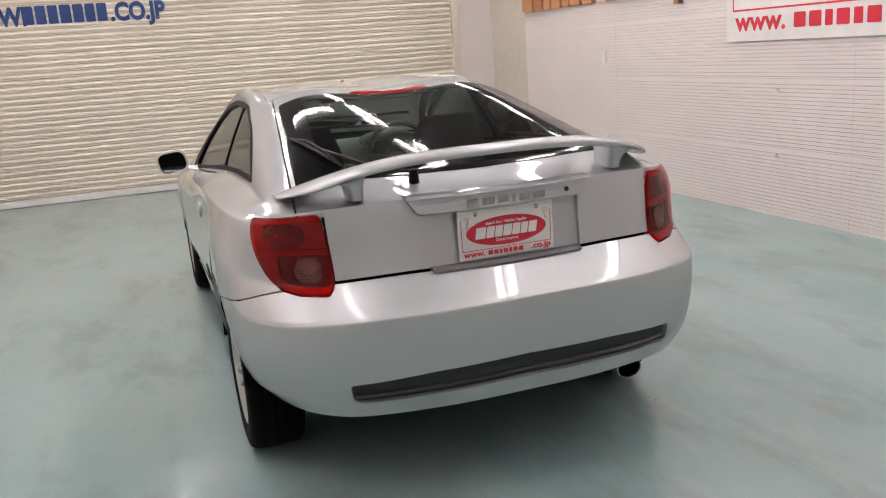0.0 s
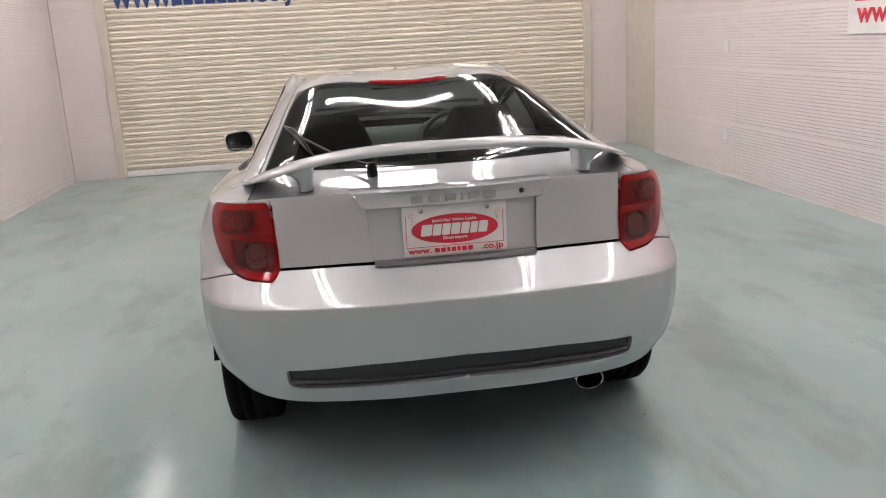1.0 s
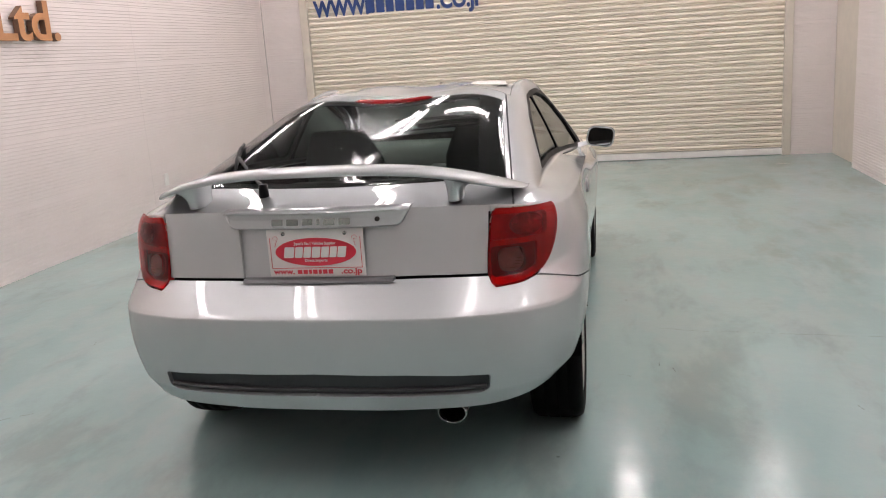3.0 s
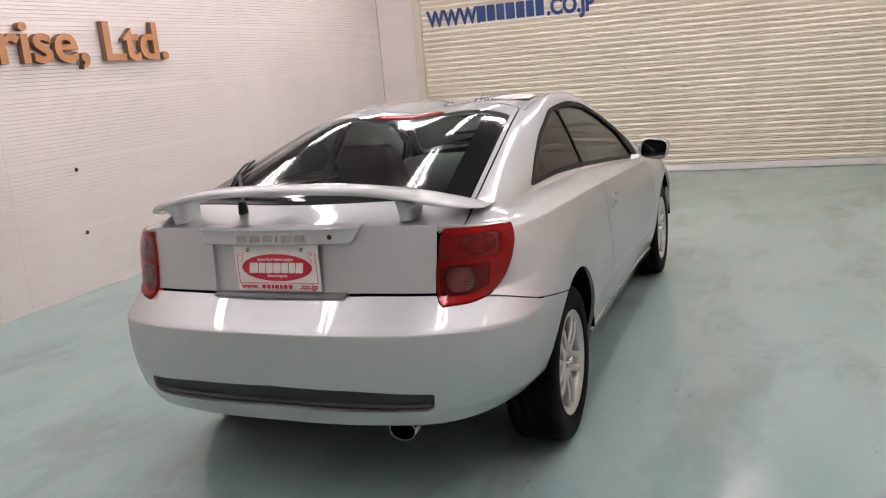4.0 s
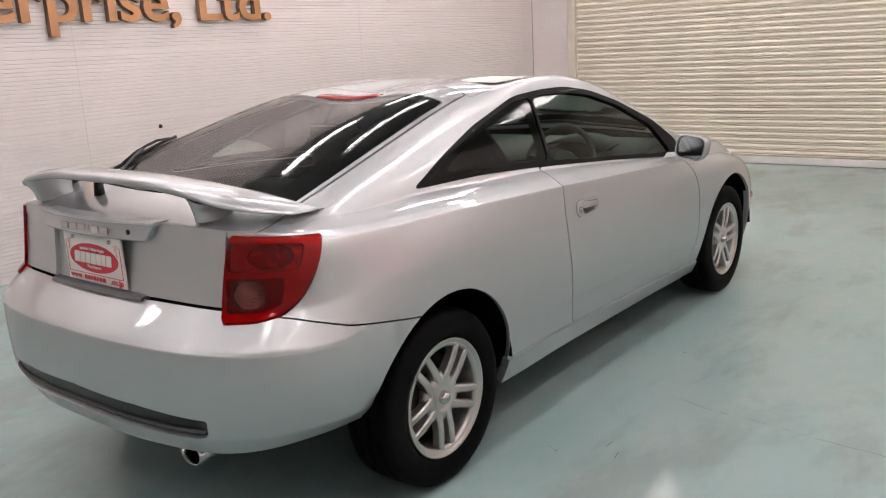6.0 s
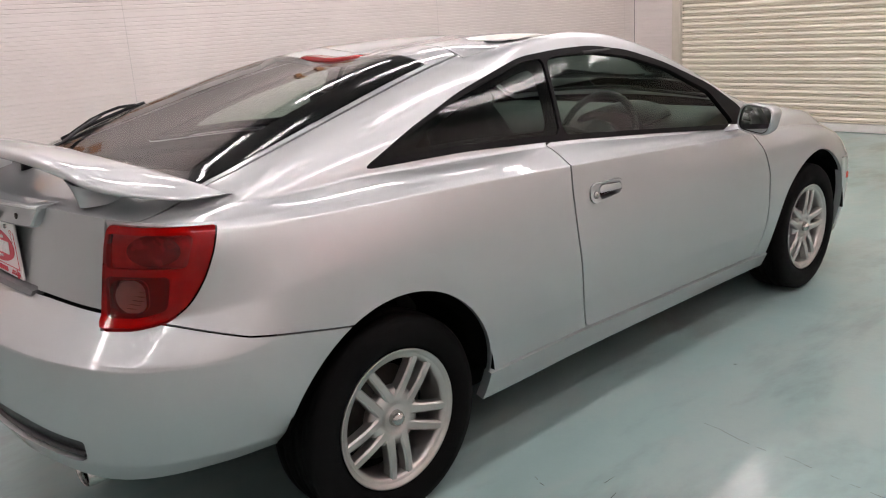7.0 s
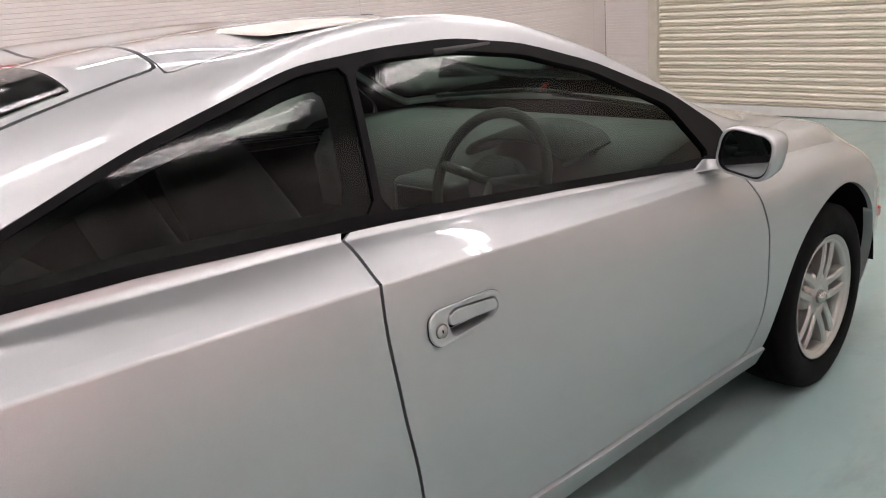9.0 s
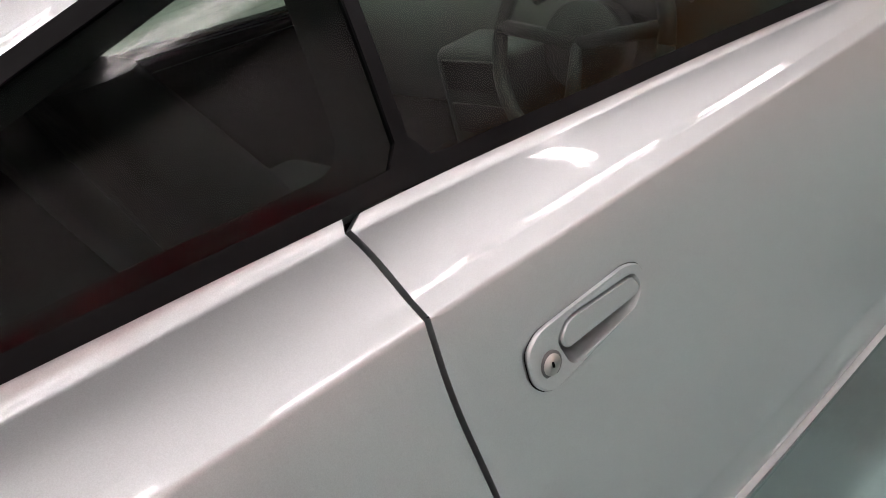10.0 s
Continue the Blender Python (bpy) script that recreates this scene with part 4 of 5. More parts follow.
def slant_block(w, h, shear, d=0.0012, r=0.12):
    """A rounded plain bar the size of one letter, in the x-y plane."""
    k = r * min(w, h)
    pts = rounded([(0, 0), (w, 0), (w + shear * h, h), (shear * h, h)], k, 3)
    n = len(pts)
    v = [(x, y, d) for x, y in pts] + [(x, y, 0) for x, y in pts]
    return v, [tuple(range(n))] + [(i, i + n, (i + 1) % n + n, (i + 1) % n) for i in range(n)]


def bar_row(widths, gap, h, mat, m, parent, shear=0.0, depth=0.0012, label=""):
    """A row of plain bars in place of a name; returns its length."""
    x = 0.0
    for w in widths:
        if w > 0:
            v, f = slant_block(w, h, shear, depth)
            mesh_ob("bar", [m @ Matrix.Translation((x, 0, 0)) @ Vector(p) for p in v], f, mat, parent, False, label)
        x += abs(w) + gap
    return x - gap


secs = []
for i in range(49):
    q = -1 + i / 24
    x = 0.318 * q
    end = max(0, (abs(q) - 0.90) / 0.10)
    zt, zb = 1.000 - 0.003 * end, 0.938 + 0.050 * end
    y = 0.106 + 0.034 * q * q + 0.010 * end * end
    secs.append([(x, y + 0.06, zt), (x, y + 0.014, zt), (x, y + 0.002, zt - 0.003), (x, y, zt - 0.008), (x, y + 0.003, zt - 0.0115), (x, y + 0.010, zt - 0.0125), (x, y + 0.0105, zt - 0.015), (x, y + 0.010, zt * 0.5 + zb * 0.5), (x, y + 0.006, zb + 0.005), (x, y + 0.010, zb), (x, y + 0.06, zb)])
garnish = mesh_ob("garnish", *bar_loft(secs), M_PAINT, hatch, False, "silver garnish bar above the plate")
TXT = pose(0, 0, 0, 90, 0, 0)
bar_row((.038, .040, .036, .010, .038, .038), 0.013, 0.022, M_STEEL, Matrix.Translation((-0.135, 0.1175, 0.951)) @ TXT, garnish, 0.1, 0.004, "raised silver plain bar")
part("lock", cyl_bm((0.217, 0.150, 0.964), (0.217, 0.1285, 0.964), 0.008, 20), M_DARKMETAL, garnish, "small keyhole", True)



def sign_face(m, parent, k):
    """White sign with a red oval, plain bars for the name, slogan and address line; m puts a 0.33 x 0.165 face in place, k its enlargement."""
    lift = 0.0012 / k

    def at(x, z, n=1):
        return m @ Matrix.Translation((x, z, lift * n))
    n = 56
    rim = [(0.138 * math.cos(2 * math.pi * i / n), 0.002 + 0.047 * math.sin(2 * math.pi * i / n)) for i in range(n)]
    v = [m @ Vector((x, z, lift)) for x, z in rim] + [m @ Vector((x, z, 0)) for x, z in rim]
    mesh_ob("oval", v, [tuple(range(n))] + [(i, i + n, (i + 1) % n + n, (i + 1) % n) for i in range(n)], M_SIGNRED, parent, False, "red oval")
    bar_row((.034, .026, .025, .028, .026, .023, .028), 0.0035, 0.036, M_WHITE, at(-0.110, -0.0165, 2), parent, 0.18, lift)
    text_ob("lettering", "Japan's No.1 Vehicles Supplier", 0.0135, M_WHITE, at(0, 0.0265, 2), parent, lift / 2, "", 0.86, 0.0, 0.0002, 1.0, "CENTER")
    text_ob("lettering", "Direct Imports", 0.0135, M_WHITE, at(0, -0.0305, 2), parent, lift / 2, "", 0.95, 0.0, 0.0002, 1.0, "CENTER")
    text_ob("lettering", "www.", 0.0265, M_SIGNRED, at(-0.150, -0.0715), parent, lift / 2, "", 1.15, 0.0, 0.0007)
    bar_row((.0150, .0150, .0090, .0150, .0100, .0150, .0150), 0.0045, 0.0140, M_SIGNRED, at(-0.067, -0.0715), parent, 0.0, lift)
    text_ob("lettering", ".co.jp", 0.0265, M_SIGNRED, at(0.153, -0.0715), parent, lift / 2, "", 1.25, 0.0, 0.0007, 1.0, "RIGHT")
    for a, b, c, d in ((-.155, -.155 + .0016, -.052, .05), (.155 - .0016, .155, -.052, .05), (-.155, .155, -.0525, -.0508)):
        vv = [(a, c), (b, c), (b, d), (a, d)]
        mesh_ob("rule", [m @ Vector((x, z, lift)) for x, z in vv] + [m @ Vector((x, z, 0)) for x, z in vv], [(0, 1, 2, 3), (0, 4, 5, 1), (1, 5, 6, 2), (2, 6, 7, 3), (3, 7, 4, 0)], M_SIGNRED, parent, False)
    for side in (1, -1):
        for q in range(3):
            pts = []
            for i in range(11):
                a = i / 10 * 3.6 + q * 0.9
                r = 0.0125 - 0.0009 * i - 0.0018 * q
                pts.append(m @ Vector((side * (0.132 + 0.004 * q + r * math.cos(a)), 0.036 + 0.011 * (1 - q) + r * math.sin(a), lift)))
            tube_mesh("scroll", pts, 0.0007 * k, M_SIGNRED, parent, 6)


plate_ob = part("number_plate", box_bm(-0.165, 0.165, 0.132, 0.139, 0.778, 0.938, 0.003), M_WHITE, coupe, "white dealer plate with a red oval")
sign_face(Matrix.Translation((0, 0.1318, 0.858)) @ TXT, plate_ob, 1)
for x in (-0.105, 0.105):
    part("screw", cyl_bm((x, 0.134, 0.922), (x, 0.127, 0.922), 0.0065, 12), M_STEEL, plate_ob, "", True)
# step below the plate; shade of the gap is put into its dark grey
lip = []
for i in range(17):
    x = -0.258 + 0.516 * i / 16
    y = 0.108 + 0.16 * x * x
    lip.append([(x, y + 0.03, 0.773), (x, y + 0.006, 0.771), (x, y + 0.002, 0.767), (x, y - 0.004, 0.760), (x, y + 0.03, 0.757)])
mesh_ob("plate_lip", *bar_loft(lip), M_STEPGREY, rear_bumper, False, "grey step below the plate")
ledge = []
for i in range(33):
    x = -0.545 + 1.09 * i / 32
    y = 0.010 + 0.09 * x * x + 0.48 * x ** 4
    zc = 0.428 - 0.03 * x * x
    ledge.append([(x, y + 0.010, zc + 0.005), (x, y + 0.004, zc), (x, y + 0.006, zc - 0.006), (x, y + 0.03, zc - 0.008), (x, y + 0.03, zc + 0.008)])
mesh_ob("grille_bar", *bar_loft(ledge), M_GRILLE, rear_bumper, False, "dark grey ledge in the grille strip")


def pipe(profile):
    v, f = lathe(profile, 40)
    m = Matrix.Translation((0.423, 0.172, 0.313)) @ pose(0, 0, 0, 0, 0, -90)
    return [m @ Vector((x, y * 1.12, z * 0.82)) for x, y, z in v], f


exhaust = mesh_ob("exhaust", *pipe([(-0.35, .040), (0.058, .044), (0.064, .043), (0.066, .041), (0.064, .039), (0.05, .038)]), M_STEEL, coupe, True, "polished oval exhaust tip")
mesh_ob("bore", *pipe([(0.05, .0382), (-0.1, .036), (-0.1, 0)]), M_LINER, exhaust, True, "sooty dark bore")

# ---- door mirrors, handles ----
def build_mirror(side):
    """Rounded housing that swells forward from the glass, on a short foot at the front of the door window."""
    cx, cz = 0.892, 0.914
    shape = rounded([(0.808, .870), (0.952, .852), (0.974, .956), (0.830, .972)], 0.042, 7)
    n = len(shape)

    def ring(grow, y, dz=0.0, dx=0.0):
        return [(side * (cx + dx + (x - cx) * grow), y - 0.22 * (x - cx) * (1 if y < 2.76 else 0.4) + 0.09 * (z - cz), cz + dz + (z - cz) * grow) for x, z in shape]
    secs = [ring(1.0, 2.737), ring(1.07, 2.735), ring(1.12, 2.742), ring(1.13, 2.765), ring(1.08, 2.80), ring(0.94, 2.835, 0.0, -0.004), ring(0.70, 2.862, 0.002, -0.01), ring(0.35, 2.876, 0.003, -0.014)]
    v, f = bar_loft(secs)
    f = f[:-2] + [f[-1]]
    mi = mesh_ob("door_mirror", v, f if side < 0 else [q[::-1] for q in f], M_PAINT, coupe, True, "silver door mirror housing")
    rim = ring(1.0, 2.737) + ring(0.93, 2.745)
    fr = [(i, (i + 1) % n, n + (i + 1) % n, n + i) for i in range(n)]
    mesh_ob("mirror_bezel", rim, fr if side > 0 else [q[::-1] for q in fr], M_TRIM, mi, False, "dark bezel")
    face = tuple(range(n))
    mesh_ob("mirror_glass", ring(0.94, 2.744), [face if side > 0 else face[::-1]], M_MIRROR, mi, False, "mirror glass")
    wide = rounded([(2.712, .852), (2.862, .844), (2.795, .880)], 0.014, 5)
    slim = rounded([(2.752, .868), (2.805, .866), (2.782, .890)], 0.008, 5)
    foot = []
    for i in range(7):
        t = i / 6
        k = 1 - (1 - t) ** 1.8
        foot.append([(side * (0.748 + 0.112 * t), a + (c - a) * k, b + (d - b) * k) for (a, b), (c, d) in zip(wide, slim)][::-side])
    mesh_ob("foot", *bar_loft(foot), M_PAINT, mi, True)
    return mi


for side in (1, -1):
    build_mirror(side)


def surface_x(y, z):
    """Outer face of the lower body at a place seen from the side."""
    d = (LOW_V[:, 1] - y) ** 2 + (LOW_V[:, 2] - z) ** 2 + np.where(LOW_V[:, 0] < 0.5, 9, 0)
    i = np.argsort(d)[:4]
    w = 1 / (d[i] + 1e-6)
    return float((LOW_V[i, 0] * w).sum() / w.sum())


def build_handle(side, door):
    """Flush handle: a bezel round a finger cavity, a lift flap over its upper half and a lock barrel."""
    out = rounded([(1.722, .772), (1.740, .752), (1.888, .753), (1.911, .775), (1.909, .806), (1.885, .817), (1.745, .820), (1.724, .808)], 0.016, 6)
    cy, cz = 1.835, 0.786

    def ring(poly, grow, dx, c=(cy, cz)):
        return [(side * (surface_x(c[0] + (y - c[0]) * grow, c[1] + (z - c[1]) * grow) + dx), c[0] + (y - c[0]) * grow, c[1] + (z - c[1]) * grow) for y, z in poly]

    def turned(poly):
        k = min(range(len(poly)), key=lambda i: math.atan2(poly[i][1] - cz, poly[i][0] - cy))
        return poly[k:] + poly[:k]
    out, hole = turned(out), turned(list(FINGER_HOLE))
    strips = [(ring(out, 1.03, -0.001), ring(out, 1.022, -0.001)), (ring(out, 1.0, -0.004), ring(out, 1.0, 0.0035)), (ring(out, 1.0, 0.0035), ring(out, 0.975, 0.0055)), (ring(out, 0.975, 0.0055), ring(hole, 1.03, 0.005)),
              (ring(hole, 1.03, 0.005), ring(hole, 0.98, 0.001)), (ring(hole, 0.98, 0.001), ring(hole, 0.80, -0.020)), (ring(hole, 0.80, -0.020), ring(hole, 0.0, -0.024))]
    v, f = [], []
    for one, two in strips[1:]:
        a, b, k = len(one), len(two), len(v)
        q = max(a, b)
        v += one + two
        for i in range(q):
            face = []
            for p in (k + i * a // q, k + (i + 1) * a // q % a, k + a + (i + 1) * b // q % b, k + a + i * b // q):
                if p not in face:
                    face.append(p)
            if len(face) > 2:
                f.append(tuple(face) if side > 0 else tuple(face[::-1]))
    h = weld(mesh_ob("door_handle", v, f, M_PAINT, door, True, "silver recessed door handle"), 0.0001, True)
    n = len(out)
    seam = [(side * (abs(x) + 0.0012), y, z) for x, y, z in ring(out, 1.015, 0.0) + ring(out, 1.0, 0.0)]
    fr = [(i, (i + 1) % n, n + (i + 1) % n, n + i) for i in range(n)]
    mesh_ob("seam", seam, fr if side > 0 else [q[::-1] for q in fr], M_LINER, h, False, "dark seam round the handle")
    flap = rounded([(1.774, .783), (1.893, .779), (1.898, .785), (1.891, .8005), (1.787, .8095), (1.770, .797)], 0.010, 5)
    m, c = len(flap), (1.835, .795)
    v, f = [], []
    for one, two in ((ring(flap, 1.0, -0.010, c), ring(flap, 1.0, 0.005, c)), (ring(flap, 1.0, 0.005, c), ring(flap, 0.965, 0.0068, c))):
        k = len(v)
        v += one + two
        f += [(k + i, k + (i + 1) % m, k + m + (i + 1) % m, k + m + i) for i in range(m)]
    k = len(v)
    v += ring(flap, 0.965, 0.0068, c)
    f.append(tuple(range(k, k + m)))
    mesh_ob("flap", v, f if side > 0 else [q[::-1] for q in f], M_PAINT, h, True)
    x = surface_x(1.750, 0.781)
    part("keyhole", cyl_bm((side * (x - 0.005), 1.750, .781), (side * (x + 0.008), 1.750, .781), 0.0115, 24), M_ALLOY, h, "small chrome lock barrel", True)
    part("key_slot", box_bm(side * (x + 0.0085) - 0.001, side * (x + 0.0085) + 0.001, 1.749, 1.751, .7785, .7845), M_LINER, h)
    part("lock_ring", cyl_bm((side * (x - 0.005), 1.750, .781), (side * (x + 0.0065), 1.750, .781), 0.0145, 24), M_STEPGREY, h, "", True)


build_handle(1, doors[0])
build_handle(-1, doors[1])
for side in (1, -1):
    part("side_marker", box_bm(side * 0.80 - 0.012, side * 0.80 + 0.012, 3.885, 3.935, 0.458, 0.496, 0.006), M_ORANGE, coupe, "small red-orange side marker")

# ---- rear wiper ----
def on_glass(pts):
    return [(x, y, roof_z_at(x, y) + h) for x, y, h in pts]


wiper = tube_mesh("rear_wiper", on_glass([(-0.236, .318, .034), (-0.262, .36, .030), (-0.34, .47, .020), (-0.42, .58, .020), (-0.475, .66, .024)]), 0.0075, M_BLACK, hatch, label="black rear wiper arm and blade", flat=0.6)
tube_mesh("blade", on_glass([(-0.425, .50, .012), (-0.448, .58, .010), (-0.475, .67, .010), (-0.505, .77, .010), (-0.528, .85, .012)]), 0.006, M_BLACK, wiper)
tube_mesh("bridge", on_glass([(-0.435, .54, .016), (-0.462, .62, .026), (-0.478, .68, .028), (-0.495, .74, .026), (-0.515, .81, .016)]), 0.005, M_BLACK, wiper)
part("pivot", cyl_bm((-0.236, .318, roof_z_at(-0.236, .318) - 0.01), (-0.236, .318, roof_z_at(-0.236, .318) + 0.042), 0.019, 20, 0.015), M_BLACK, wiper, "", True)

# ---- interior ----
interior = part("cabin_floor", box_bm(-0.70, 0.70, 0.9, 3.2, 0.26, 0.34, 0.02), M_LINER, coupe)
part("parcel_shelf", box_bm(-0.60, 0.60, 0.45, 1.05, 0.80, 0.84, 0.015), M_CLOTH, coupe)


def build_seat(x):
    s = empty("front_seat")
    s.parent = coupe
    part("cushion", box_bm(x - 0.24, x + 0.24, 1.80, 2.32, 0.42, 0.58, 0.06, 4), M_CLOTH, s, "", True)
    secs = []
    for i in range(9):
        t = i / 8
        z, y = 0.52 + 0.60 * t, 1.84 - 0.26 * t
        w = 0.24 - 0.05 * t - (0.06 * max(0, (t - 0.78) / 0.22))
        d = 0.085 - 0.03 * t
        ring = []
        for j in range(16):
            a = 2 * math.pi * j / 16
            ring.append((x + w * math.copysign(abs(math.cos(a)) ** 0.6, math.cos(a)), y + d * math.copysign(abs(math.sin(a)) ** 0.7, math.sin(a)), z))
        secs.append(ring)
    mesh_ob("backrest", *bar_loft(secs), M_CLOTH, s, True, "dark cloth backrest with moulded headrest")
    return s


for x in (-0.36, 0.36):
    build_seat(x)
part("rear_seat", box_bm(-0.55, 0.55, 1.12, 1.35, 0.45, 0.92, 0.07, 4), M_CLOTH, coupe, "dark cloth rear bench", True)
secs = []
for i in range(15):
    x = -0.70 + 0.1 * i
    bulge = 0.05 * math.exp(-((x - 0.36) / 0.2) ** 2)
    secs.append([(x, 2.62, 0.62), (x, 2.60 - bulge, 0.80), (x, 2.66 - bulge * 0.8, 0.885 + bulge), (x, 2.80, 0.915 + bulge * 0.6), (x, 3.14, 0.905), (x, 3.16, 0.62)])
dash = mesh_ob("dashboard", *bar_loft(secs), M_LIGHTDASH, coupe, True, "grey vinyl dashboard")
ring = [(0.36 + 0.185 * math.cos(2 * math.pi * i / 40), 2.40 + 0.185 * 0.42 * -math.sin(2 * math.pi * i / 40) * -1, 0.86 + 0.185 * 0.91 * math.sin(2 * math.pi * i / 40)) for i in range(41)]
sw = tube_mesh("steering_wheel", ring, 0.015, M_DASH, coupe, label="dark three-spoke steering wheel")
part("hub", cyl_bm((0.36, 2.40, 0.855), (0.36, 2.47, 0.835), 0.075, 28), M_DASH, sw, "", True)
for a in (0.15, math.pi - 0.15, -math.pi / 2):
    tube_mesh("wheel_spoke", [(0.36, 2.41, 0.857), (0.36 + 0.18 * math.cos(a), 2.40 + 0.076 * math.sin(a), 0.86 + 0.168 * math.sin(a))], 0.014, M_DASH, sw)
part("column", cyl_bm((0.36, 2.47, 0.835), (0.36, 2.68, 0.77), 0.05, 20), M_DASH, sw, "", True)
part("inside_mirror", box_bm(-0.11, 0.11, 2.28, 2.32, 1.185, 1.24, 0.018, 3), M_TRIM, coupe, "dark inside mirror", True)

# centre stack, instrument hood, door cards, visors
stack = part("centre_stack", box_bm(-0.13, 0.13, 2.47, 2.66, 0.50, 0.81, 0.03, 3), M_DASH, dash, "dark centre stack", True)
part("display", box_bm(-0.09, 0.09, 2.462, 2.472, 0.72, 0.79, 0.004), M_BLACK, stack)
part("radio", box_bm(-0.09, 0.09, 2.462, 2.472, 0.62, 0.69, 0.004), M_BLACK, stack)
for x in (-0.06, 0.0, 0.06):
    part("knob", cyl_bm((x, 2.475, 0.58), (x, 2.455, 0.58), 0.017, 20), M_DASH, stack, "", True)
secs = []
for i in range(13):
    a = math.pi * i / 12
    secs.append([(0.36 - 0.17 * math.cos(a), y, z + 0.055 * math.sin(a)) for y, z in ((2.50, 0.895), (2.49, 0.905), (2.70, 0.925), (2.72, 0.90))])
mesh_ob("instrument_hood", *bar_loft(secs), M_DASH, dash, True, "dark hood over the instruments")
for x in (-0.45, 0.28):
    part("sun_visor", box_bm(x - 0.02, x + 0.30 if x > 0 else x + 0.28, 2.03, 2.20, 1.222, 1.236, 0.005), M_DASH, coupe, "", True)
tube_mesh("mirror_stalk", [(0, 2.30, 1.225), (0, 2.34, 1.262)], 0.008, M_TRIM, coupe)
for x0, x1 in ((-0.42, 0.18), (0.08, 0.58)):
    pts = [(x0 + (x1 - x0) * i / 6, 3.03 - 0.30 * (x0 + (x1 - x0) * i / 6) ** 2 - 0.004 * i, 0.996 - 0.05 * abs(x0 + (x1 - x0) * i / 6) + 0.002 * i) for i in range(7)]
    tube_mesh("front_wiper", pts, 0.008, M_BLACK, coupe, label="black front wiper")
# short aerial at the front of the roof
aerial = tube_mesh("aerial", [(0.03, 2.285, 1.288), (0.03, 2.30, 1.296), (0.03, 2.335, 1.292)], 0.006, M_BLACK, coupe, label="short black roof aerial")
part("aerial_base", cyl_bm((0.03, 2.30, 1.255), (0.03, 2.30, 1.290), 0.018, 20, 0.010), M_BLACK, aerial, "", True)

# ---- wall fittings and signs ----
def socket_plate(x, y, z, nx, tall=0.12):
    e = empty("wall_plate", "white plastic socket plate on the siding", "socket", "socket plates", "", (x, y, z))
    part("cover", box_bm(-0.006 if nx > 0 else -0.010, 0.010 if nx > 0 else 0.006, -0.035, 0.035, -tall / 2, tall / 2, 0.004), M_WHITE, e)
    part("insert", box_bm(0.007 if nx > 0 else -0.013, 0.013 if nx > 0 else -0.007, -0.012, 0.012, -tall / 3, tall / 3, 0.002), M_WHITE, e)


socket_plate(ROOM_X - 0.004, 5.335, 1.225, -1)
socket_plate(ROOM_X - 0.004, 5.325, 0.399, -1)
socket_plate(-ROOM_X + 0.004, 5.36, 0.395, 1)

WALL_L = Matrix(((0, 0, 1, -ROOM_X + 0.005), (1, 0, 0, 0), (0, 1, 0, 0), (0, 0, 0, 1)))
WALL_R = Matrix(((0, 0, -1, ROOM_X - 0.005), (-1, 0, 0, 0), (0, 1, 0, 0), (0, 0, 0, 1)))
SHUT = Matrix(((1, 0, 0, 0), (0, 0, -1, SH_Y - 0.003), (0, 1, 0, 0), (0, 0, 0, 1)))


def split_letters(name, body, size, mat, side_mat, m, parent, depth, stretch=1.0, bold=0.0, spacing=1.0):
    """Raised block letters, each one a part of its own."""
    src = text_ob("tmp", body, size, mat, Matrix(), None, depth, "", stretch, 0, bold, spacing)
    bm = bmesh.new()
    bm.from_mesh(src.data)
    bpy.data.objects.remove(src)
    todo, groups = set(bm.faces), []
    while todo:
        stack, got = [todo.pop()], []
        while stack:
            f = stack.pop()
            got.append(f)
            for e in f.edges:
                for g in e.link_faces:
                    if g in todo:
                        todo.discard(g)
                        stack.append(g)
        xs = [v.co.x for f in got for v in f.verts]
        groups.append([min(xs), max(xs), got])
    groups.sort(key=lambda g: g[0])
    rows = []
    for g in groups:
        if rows and g[0] < rows[-1][1] - 0.3 * min(g[1] - g[0], rows[-1][1] - rows[-1][0]):
            rows[-1][1] = max(rows[-1][1], g[1])
            rows[-1][2] += g[2]
        else:
            rows.append(g)
    for lo, hi, got in rows:
        ids, verts, faces, index = {}, [], [], []
        for f in got:
            q = []
            for v in f.verts:
                if v not in ids:
                    ids[v] = len(verts)
                    verts.append(m @ v.co)
                q.append(ids[v])
            faces.append(q)
            index.append(0 if f.normal.z > 0.5 else 1)
        mesh_ob(name, verts, faces, [mat, side_mat], parent, False, "", index)
    bm.free()


def text_length(body, size, stretch, spacing):
    t = text_ob("tmp", body, size, M_WHITE, Matrix(), None, 0, "", stretch, 0, 0, spacing)
    w = max(v.co.x for v in t.data.vertices)
    bpy.data.objects.remove(t)
    return w


letters = empty("wall_letters", "copper-brown raised block letters on the siding wall", "sign", "company letters")
LSIZE = 0.425
LSTR = 2.02 / text_length("prise, Ltd.", LSIZE, 1.0, 1.0)
w = text_length("Enterprise, Ltd.", LSIZE, LSTR, 1.0)
split_letters("letter", "Enterprise, Ltd.", LSIZE, M_WOODTXT, M_WOODSIDE, WALL_L @ Matrix.Translation((3.925 - w, 1.757, 0.03)), letters, 0.025, LSTR, 0.008)
bar_row((.26, .20, .14, .20, .14, .20, .20), 0.045, 0.30, M_WOODTXT, WALL_L @ Matrix.Translation((3.925 - w - 1.85, 1.757, 0.005)), letters, 0.0, 0.05)
letters = empty("wall_letters", "copper-brown raised block letters on the siding wall", "sign", "company letters")
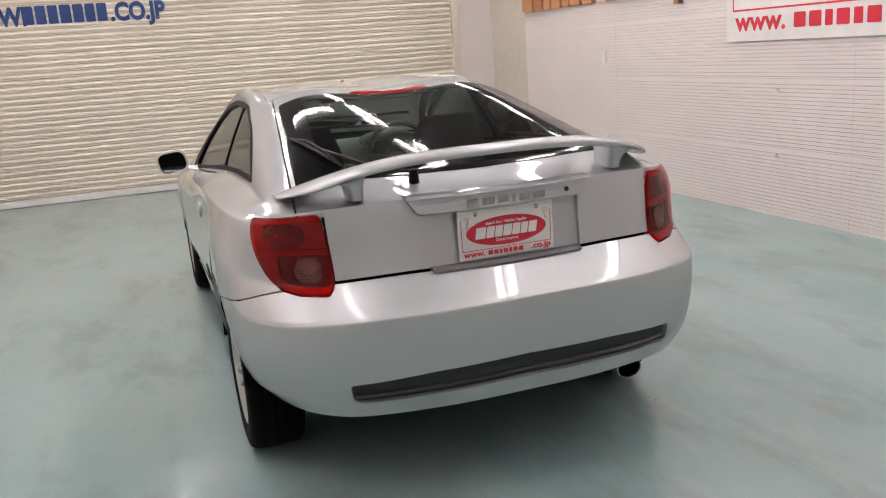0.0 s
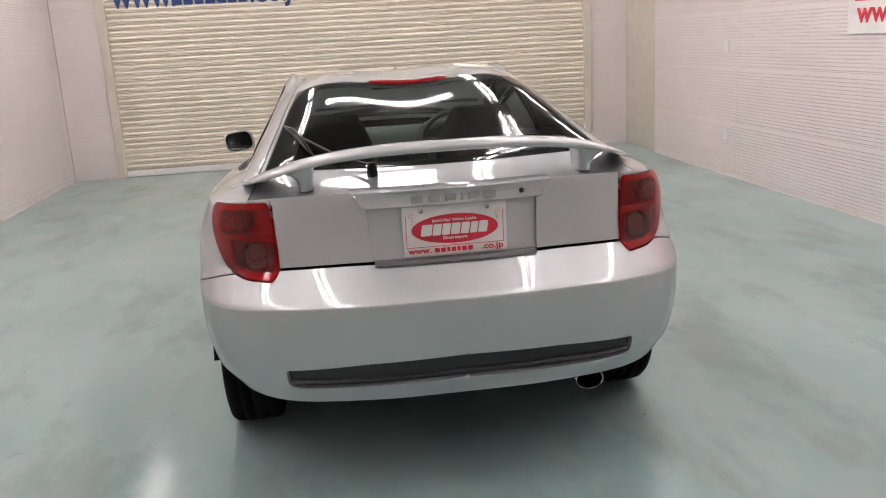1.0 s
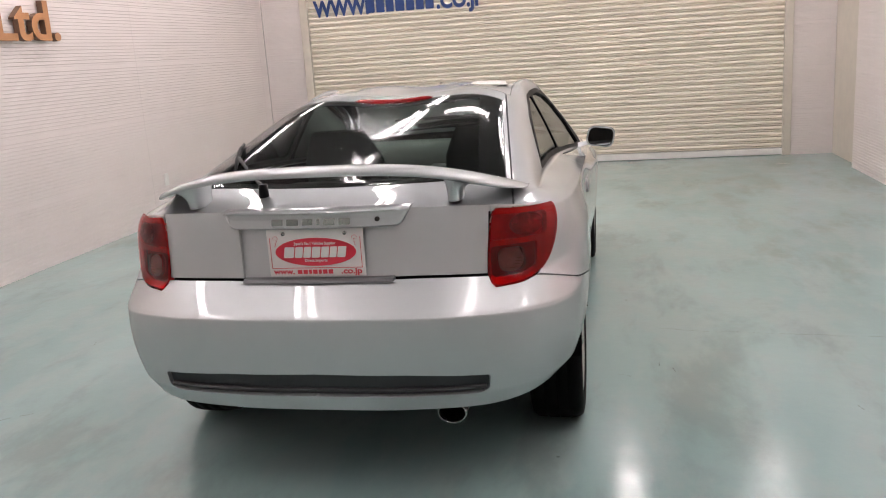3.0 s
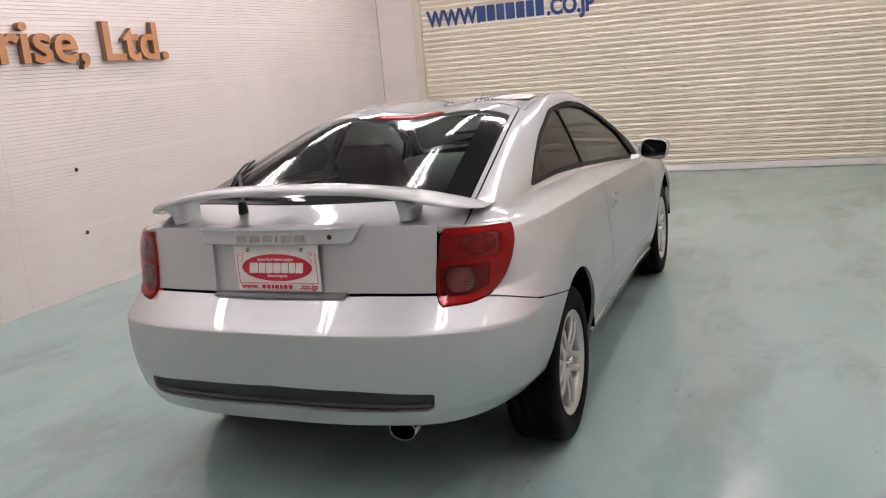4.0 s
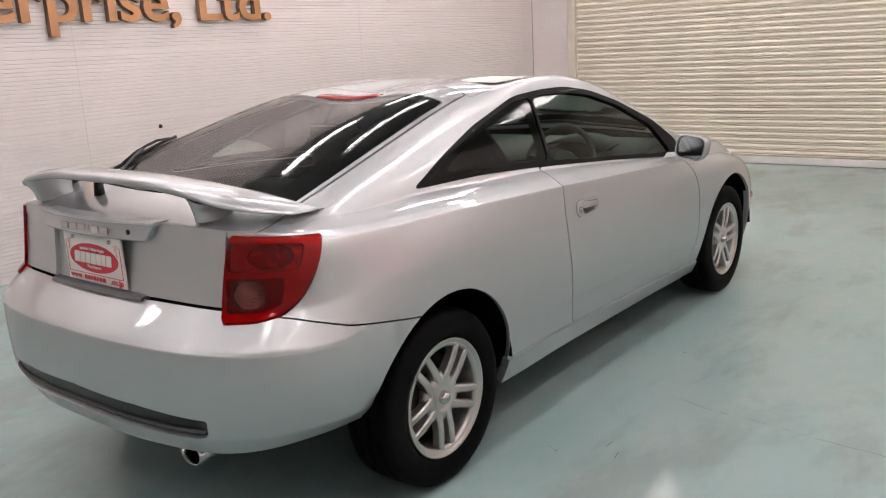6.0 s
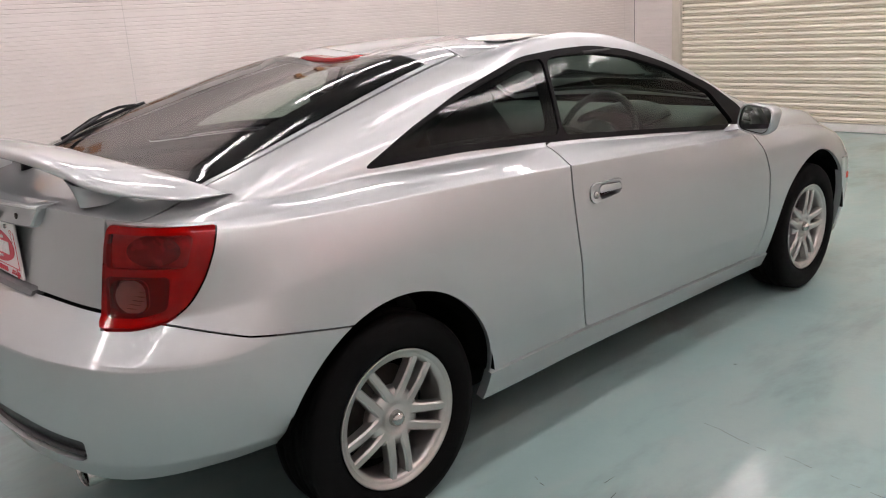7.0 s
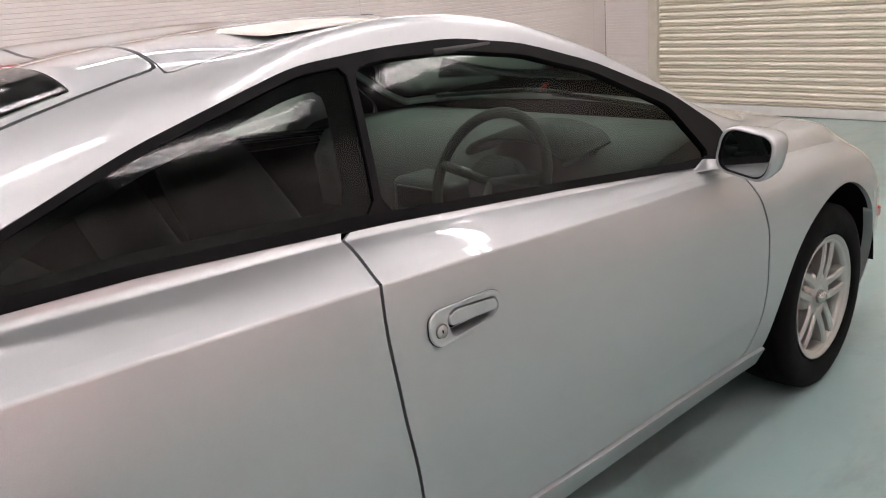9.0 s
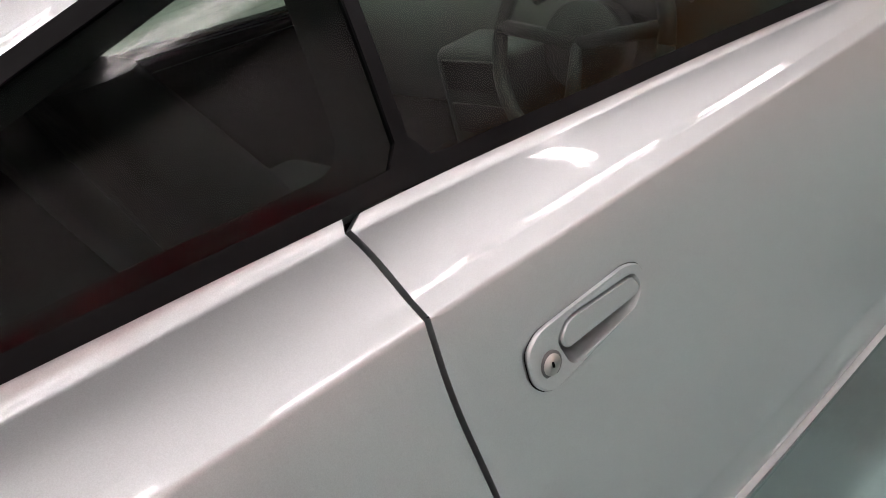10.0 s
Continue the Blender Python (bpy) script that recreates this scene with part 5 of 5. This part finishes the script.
bar_row((.26, .20, .14, .20, .14, .20, .20), 0.045, 0.30, M_WOODTXT, WALL_R @ Matrix.Translation((-7.07, 1.757, 0.005)), letters, 0.0, 0.05)
split_letters("letter", "Enterprise, Ltd.", LSIZE, M_WOODTXT, M_WOODSIDE, WALL_R @ Matrix.Translation((-7.07 + 1.85, 1.757, 0.03)), letters, 0.025, LSTR, 0.008)

board = part("sign_board", box_bm(ROOM_X - 0.022, ROOM_X - 0.003, 0.955, 3.431, 1.312, 2.55, 0.003), M_WHITE, None)
tagged(board, "large white company sign with a red oval on the wall", "sign")
sign_face(Matrix(((0, 0, -1, ROOM_X - 0.0222), (-1, 0, 0, 2.193), (0, 1, 0, 1.931), (0, 0, 0, 1))) @ Matrix.Diagonal((7.5, 7.5, 7.5, 1)), board, 7.5)

shutter_text = empty("shutter_lettering", "blue painted address line on the roller shutter", "lettering")
text_ob("lettering", "WWW.", 0.27, M_SIGNBLUE, SHUT @ Matrix.Translation((-2.73, 1.995, 0)), shutter_text, 0.002, "", 0.80, 0, 0.011)
bar_row((.115, .105, .10, .115, .105, .10, .105), 0.022, 0.195, M_SIGNBLUE, SHUT @ Matrix.Translation((-2.05, 1.995, 0)), shutter_text, 0.0, 0.003)
text_ob("lettering", ".CO.JP", 0.27, M_SIGNBLUE, SHUT @ Matrix.Translation((-1.14, 1.995, 0)), shutter_text, 0.002, "", 0.80, 0, 0.011)

# sheet of paper on the car's roof
v, f = [], []
A, B, C, D = Vector((.262, 1.668, 1.3075)), Vector((.215, 1.985, 1.3105)), Vector((.418, 2.030, 1.3015)), Vector((.468, 1.712, 1.2925))
for i in range(9):
    for j in range(7):
        p = A.lerp(B, i / 8).lerp(D.lerp(C, i / 8), j / 6)
        p.z += 0.002 * (1 - i / 8) ** 3 * (j / 6) + 0.006 * (1 - (i / 4 - 1) ** 2) * (1 - (j / 3 - 1) ** 2)
        v.append(p)
for i in range(8):
    for j in range(6):
        f.append((i * 7 + j, i * 7 + j + 1, i * 7 + j + 8, i * 7 + j + 7)[::-1])
k = len(v)
v += [p - Vector((0, 0, 0.0015)) for p in v]
f += [tuple(k + i for i in reversed(q)) for q in f]
rim = [i * 7 for i in range(9)] + [56 + j for j in range(1, 7)] + [i * 7 + 6 for i in range(7, -1, -1)] + [j for j in range(5, 0, -1)]
f += [(a, b, b + k, a + k) for a, b in zip(rim, rim[1:] + rim[:1])]
tagged(mesh_ob("paper_sheet", v, f, M_PAPER, None, True), "white sheet of card lying on the silver car roof", "paper")

# plugs and holes in the siding; the white disc paints light through a hole
for x, y, z, mat, word in ((ROOM_X, 2.868, .949, M_WHITE, "small white disc in the siding, painted for a hole with light through"), (ROOM_X, 2.866, .458, M_FRAME, "small grey round plug in the siding"),
                           (-ROOM_X, 2.735, .948, M_DARKMETAL, "small dark hole plug in the siding"), (-ROOM_X, 2.735, .458, M_DARKMETAL, "small dark hole plug in the siding")):
    d = -1 if x > 0 else 1
    tagged(part("wall_dot", cyl_bm((x - d * 0.01, y, z), (x + d * 0.006, y, z), 0.018, 20, 0.015), mat, None, "", True), word, "plug", "wall plugs")

# hairline cracks and scuffs in the floor coating
M_CRACK = plain("crack_dirt", (0.05, 0.07, 0.066), 0.8, vary=0.3, scale=30)
rng = random.Random(7)


def floor_mark(a, b, width, wander, gaps=0.0):
    """A thin broken dark line on the floor."""
    a, b = Vector((*a, 0)), Vector((*b, 0))
    long = (b - a).length
    d = (b - a) / long
    n = Vector((-d.y, d.x, 0))
    steps = max(3, int(long / 0.03))
    off, line = 0.0, []
    for i in range(steps + 1):
        off = off * 0.9 + rng.uniform(-wander, wander)
        line.append((a + d * (long * i / steps) + n * off, width * rng.uniform(0.35, 1.0)))
    v, f = [], []
    for (p, w), (q, u) in zip(line, line[1:]):
        if rng.random() < gaps:
            continue
        k = len(v)
        v += [p - n * w / 2 + Vector((0, 0, 0.0006)), q - n * u / 2 + Vector((0, 0, 0.0006)), q + n * u / 2 + Vector((0, 0, 0.0006)), p + n * w / 2 + Vector((0, 0, 0.0006))]
        f.append((k, k + 1, k + 2, k + 3))
    mesh_ob("crack", v, f, M_CRACK, floor, False)


floor_mark((1.18, 1.88), (2.9, 1.66), 0.0032, 0.006, 0.12)
floor_mark((-2.3, 0.18), (-1.62, 0.70), 0.0030, 0.006, 0.15)
for x, y in ((1.15, 1.35), (1.22, 1.28), (1.02, 1.22), (1.45, 3.1), (2.2, 2.6), (1.9, 0.9), (-1.5, -0.6), (-1.9, 1.6), (0.3, -0.9), (1.7, 4.4)):
    w = rng.uniform(0, math.pi)
    s = rng.uniform(0.02, 0.06)
    floor_mark((x, y), (x + s * math.cos(w), y + s * math.sin(w)), 0.004, 0.004, 0.2)
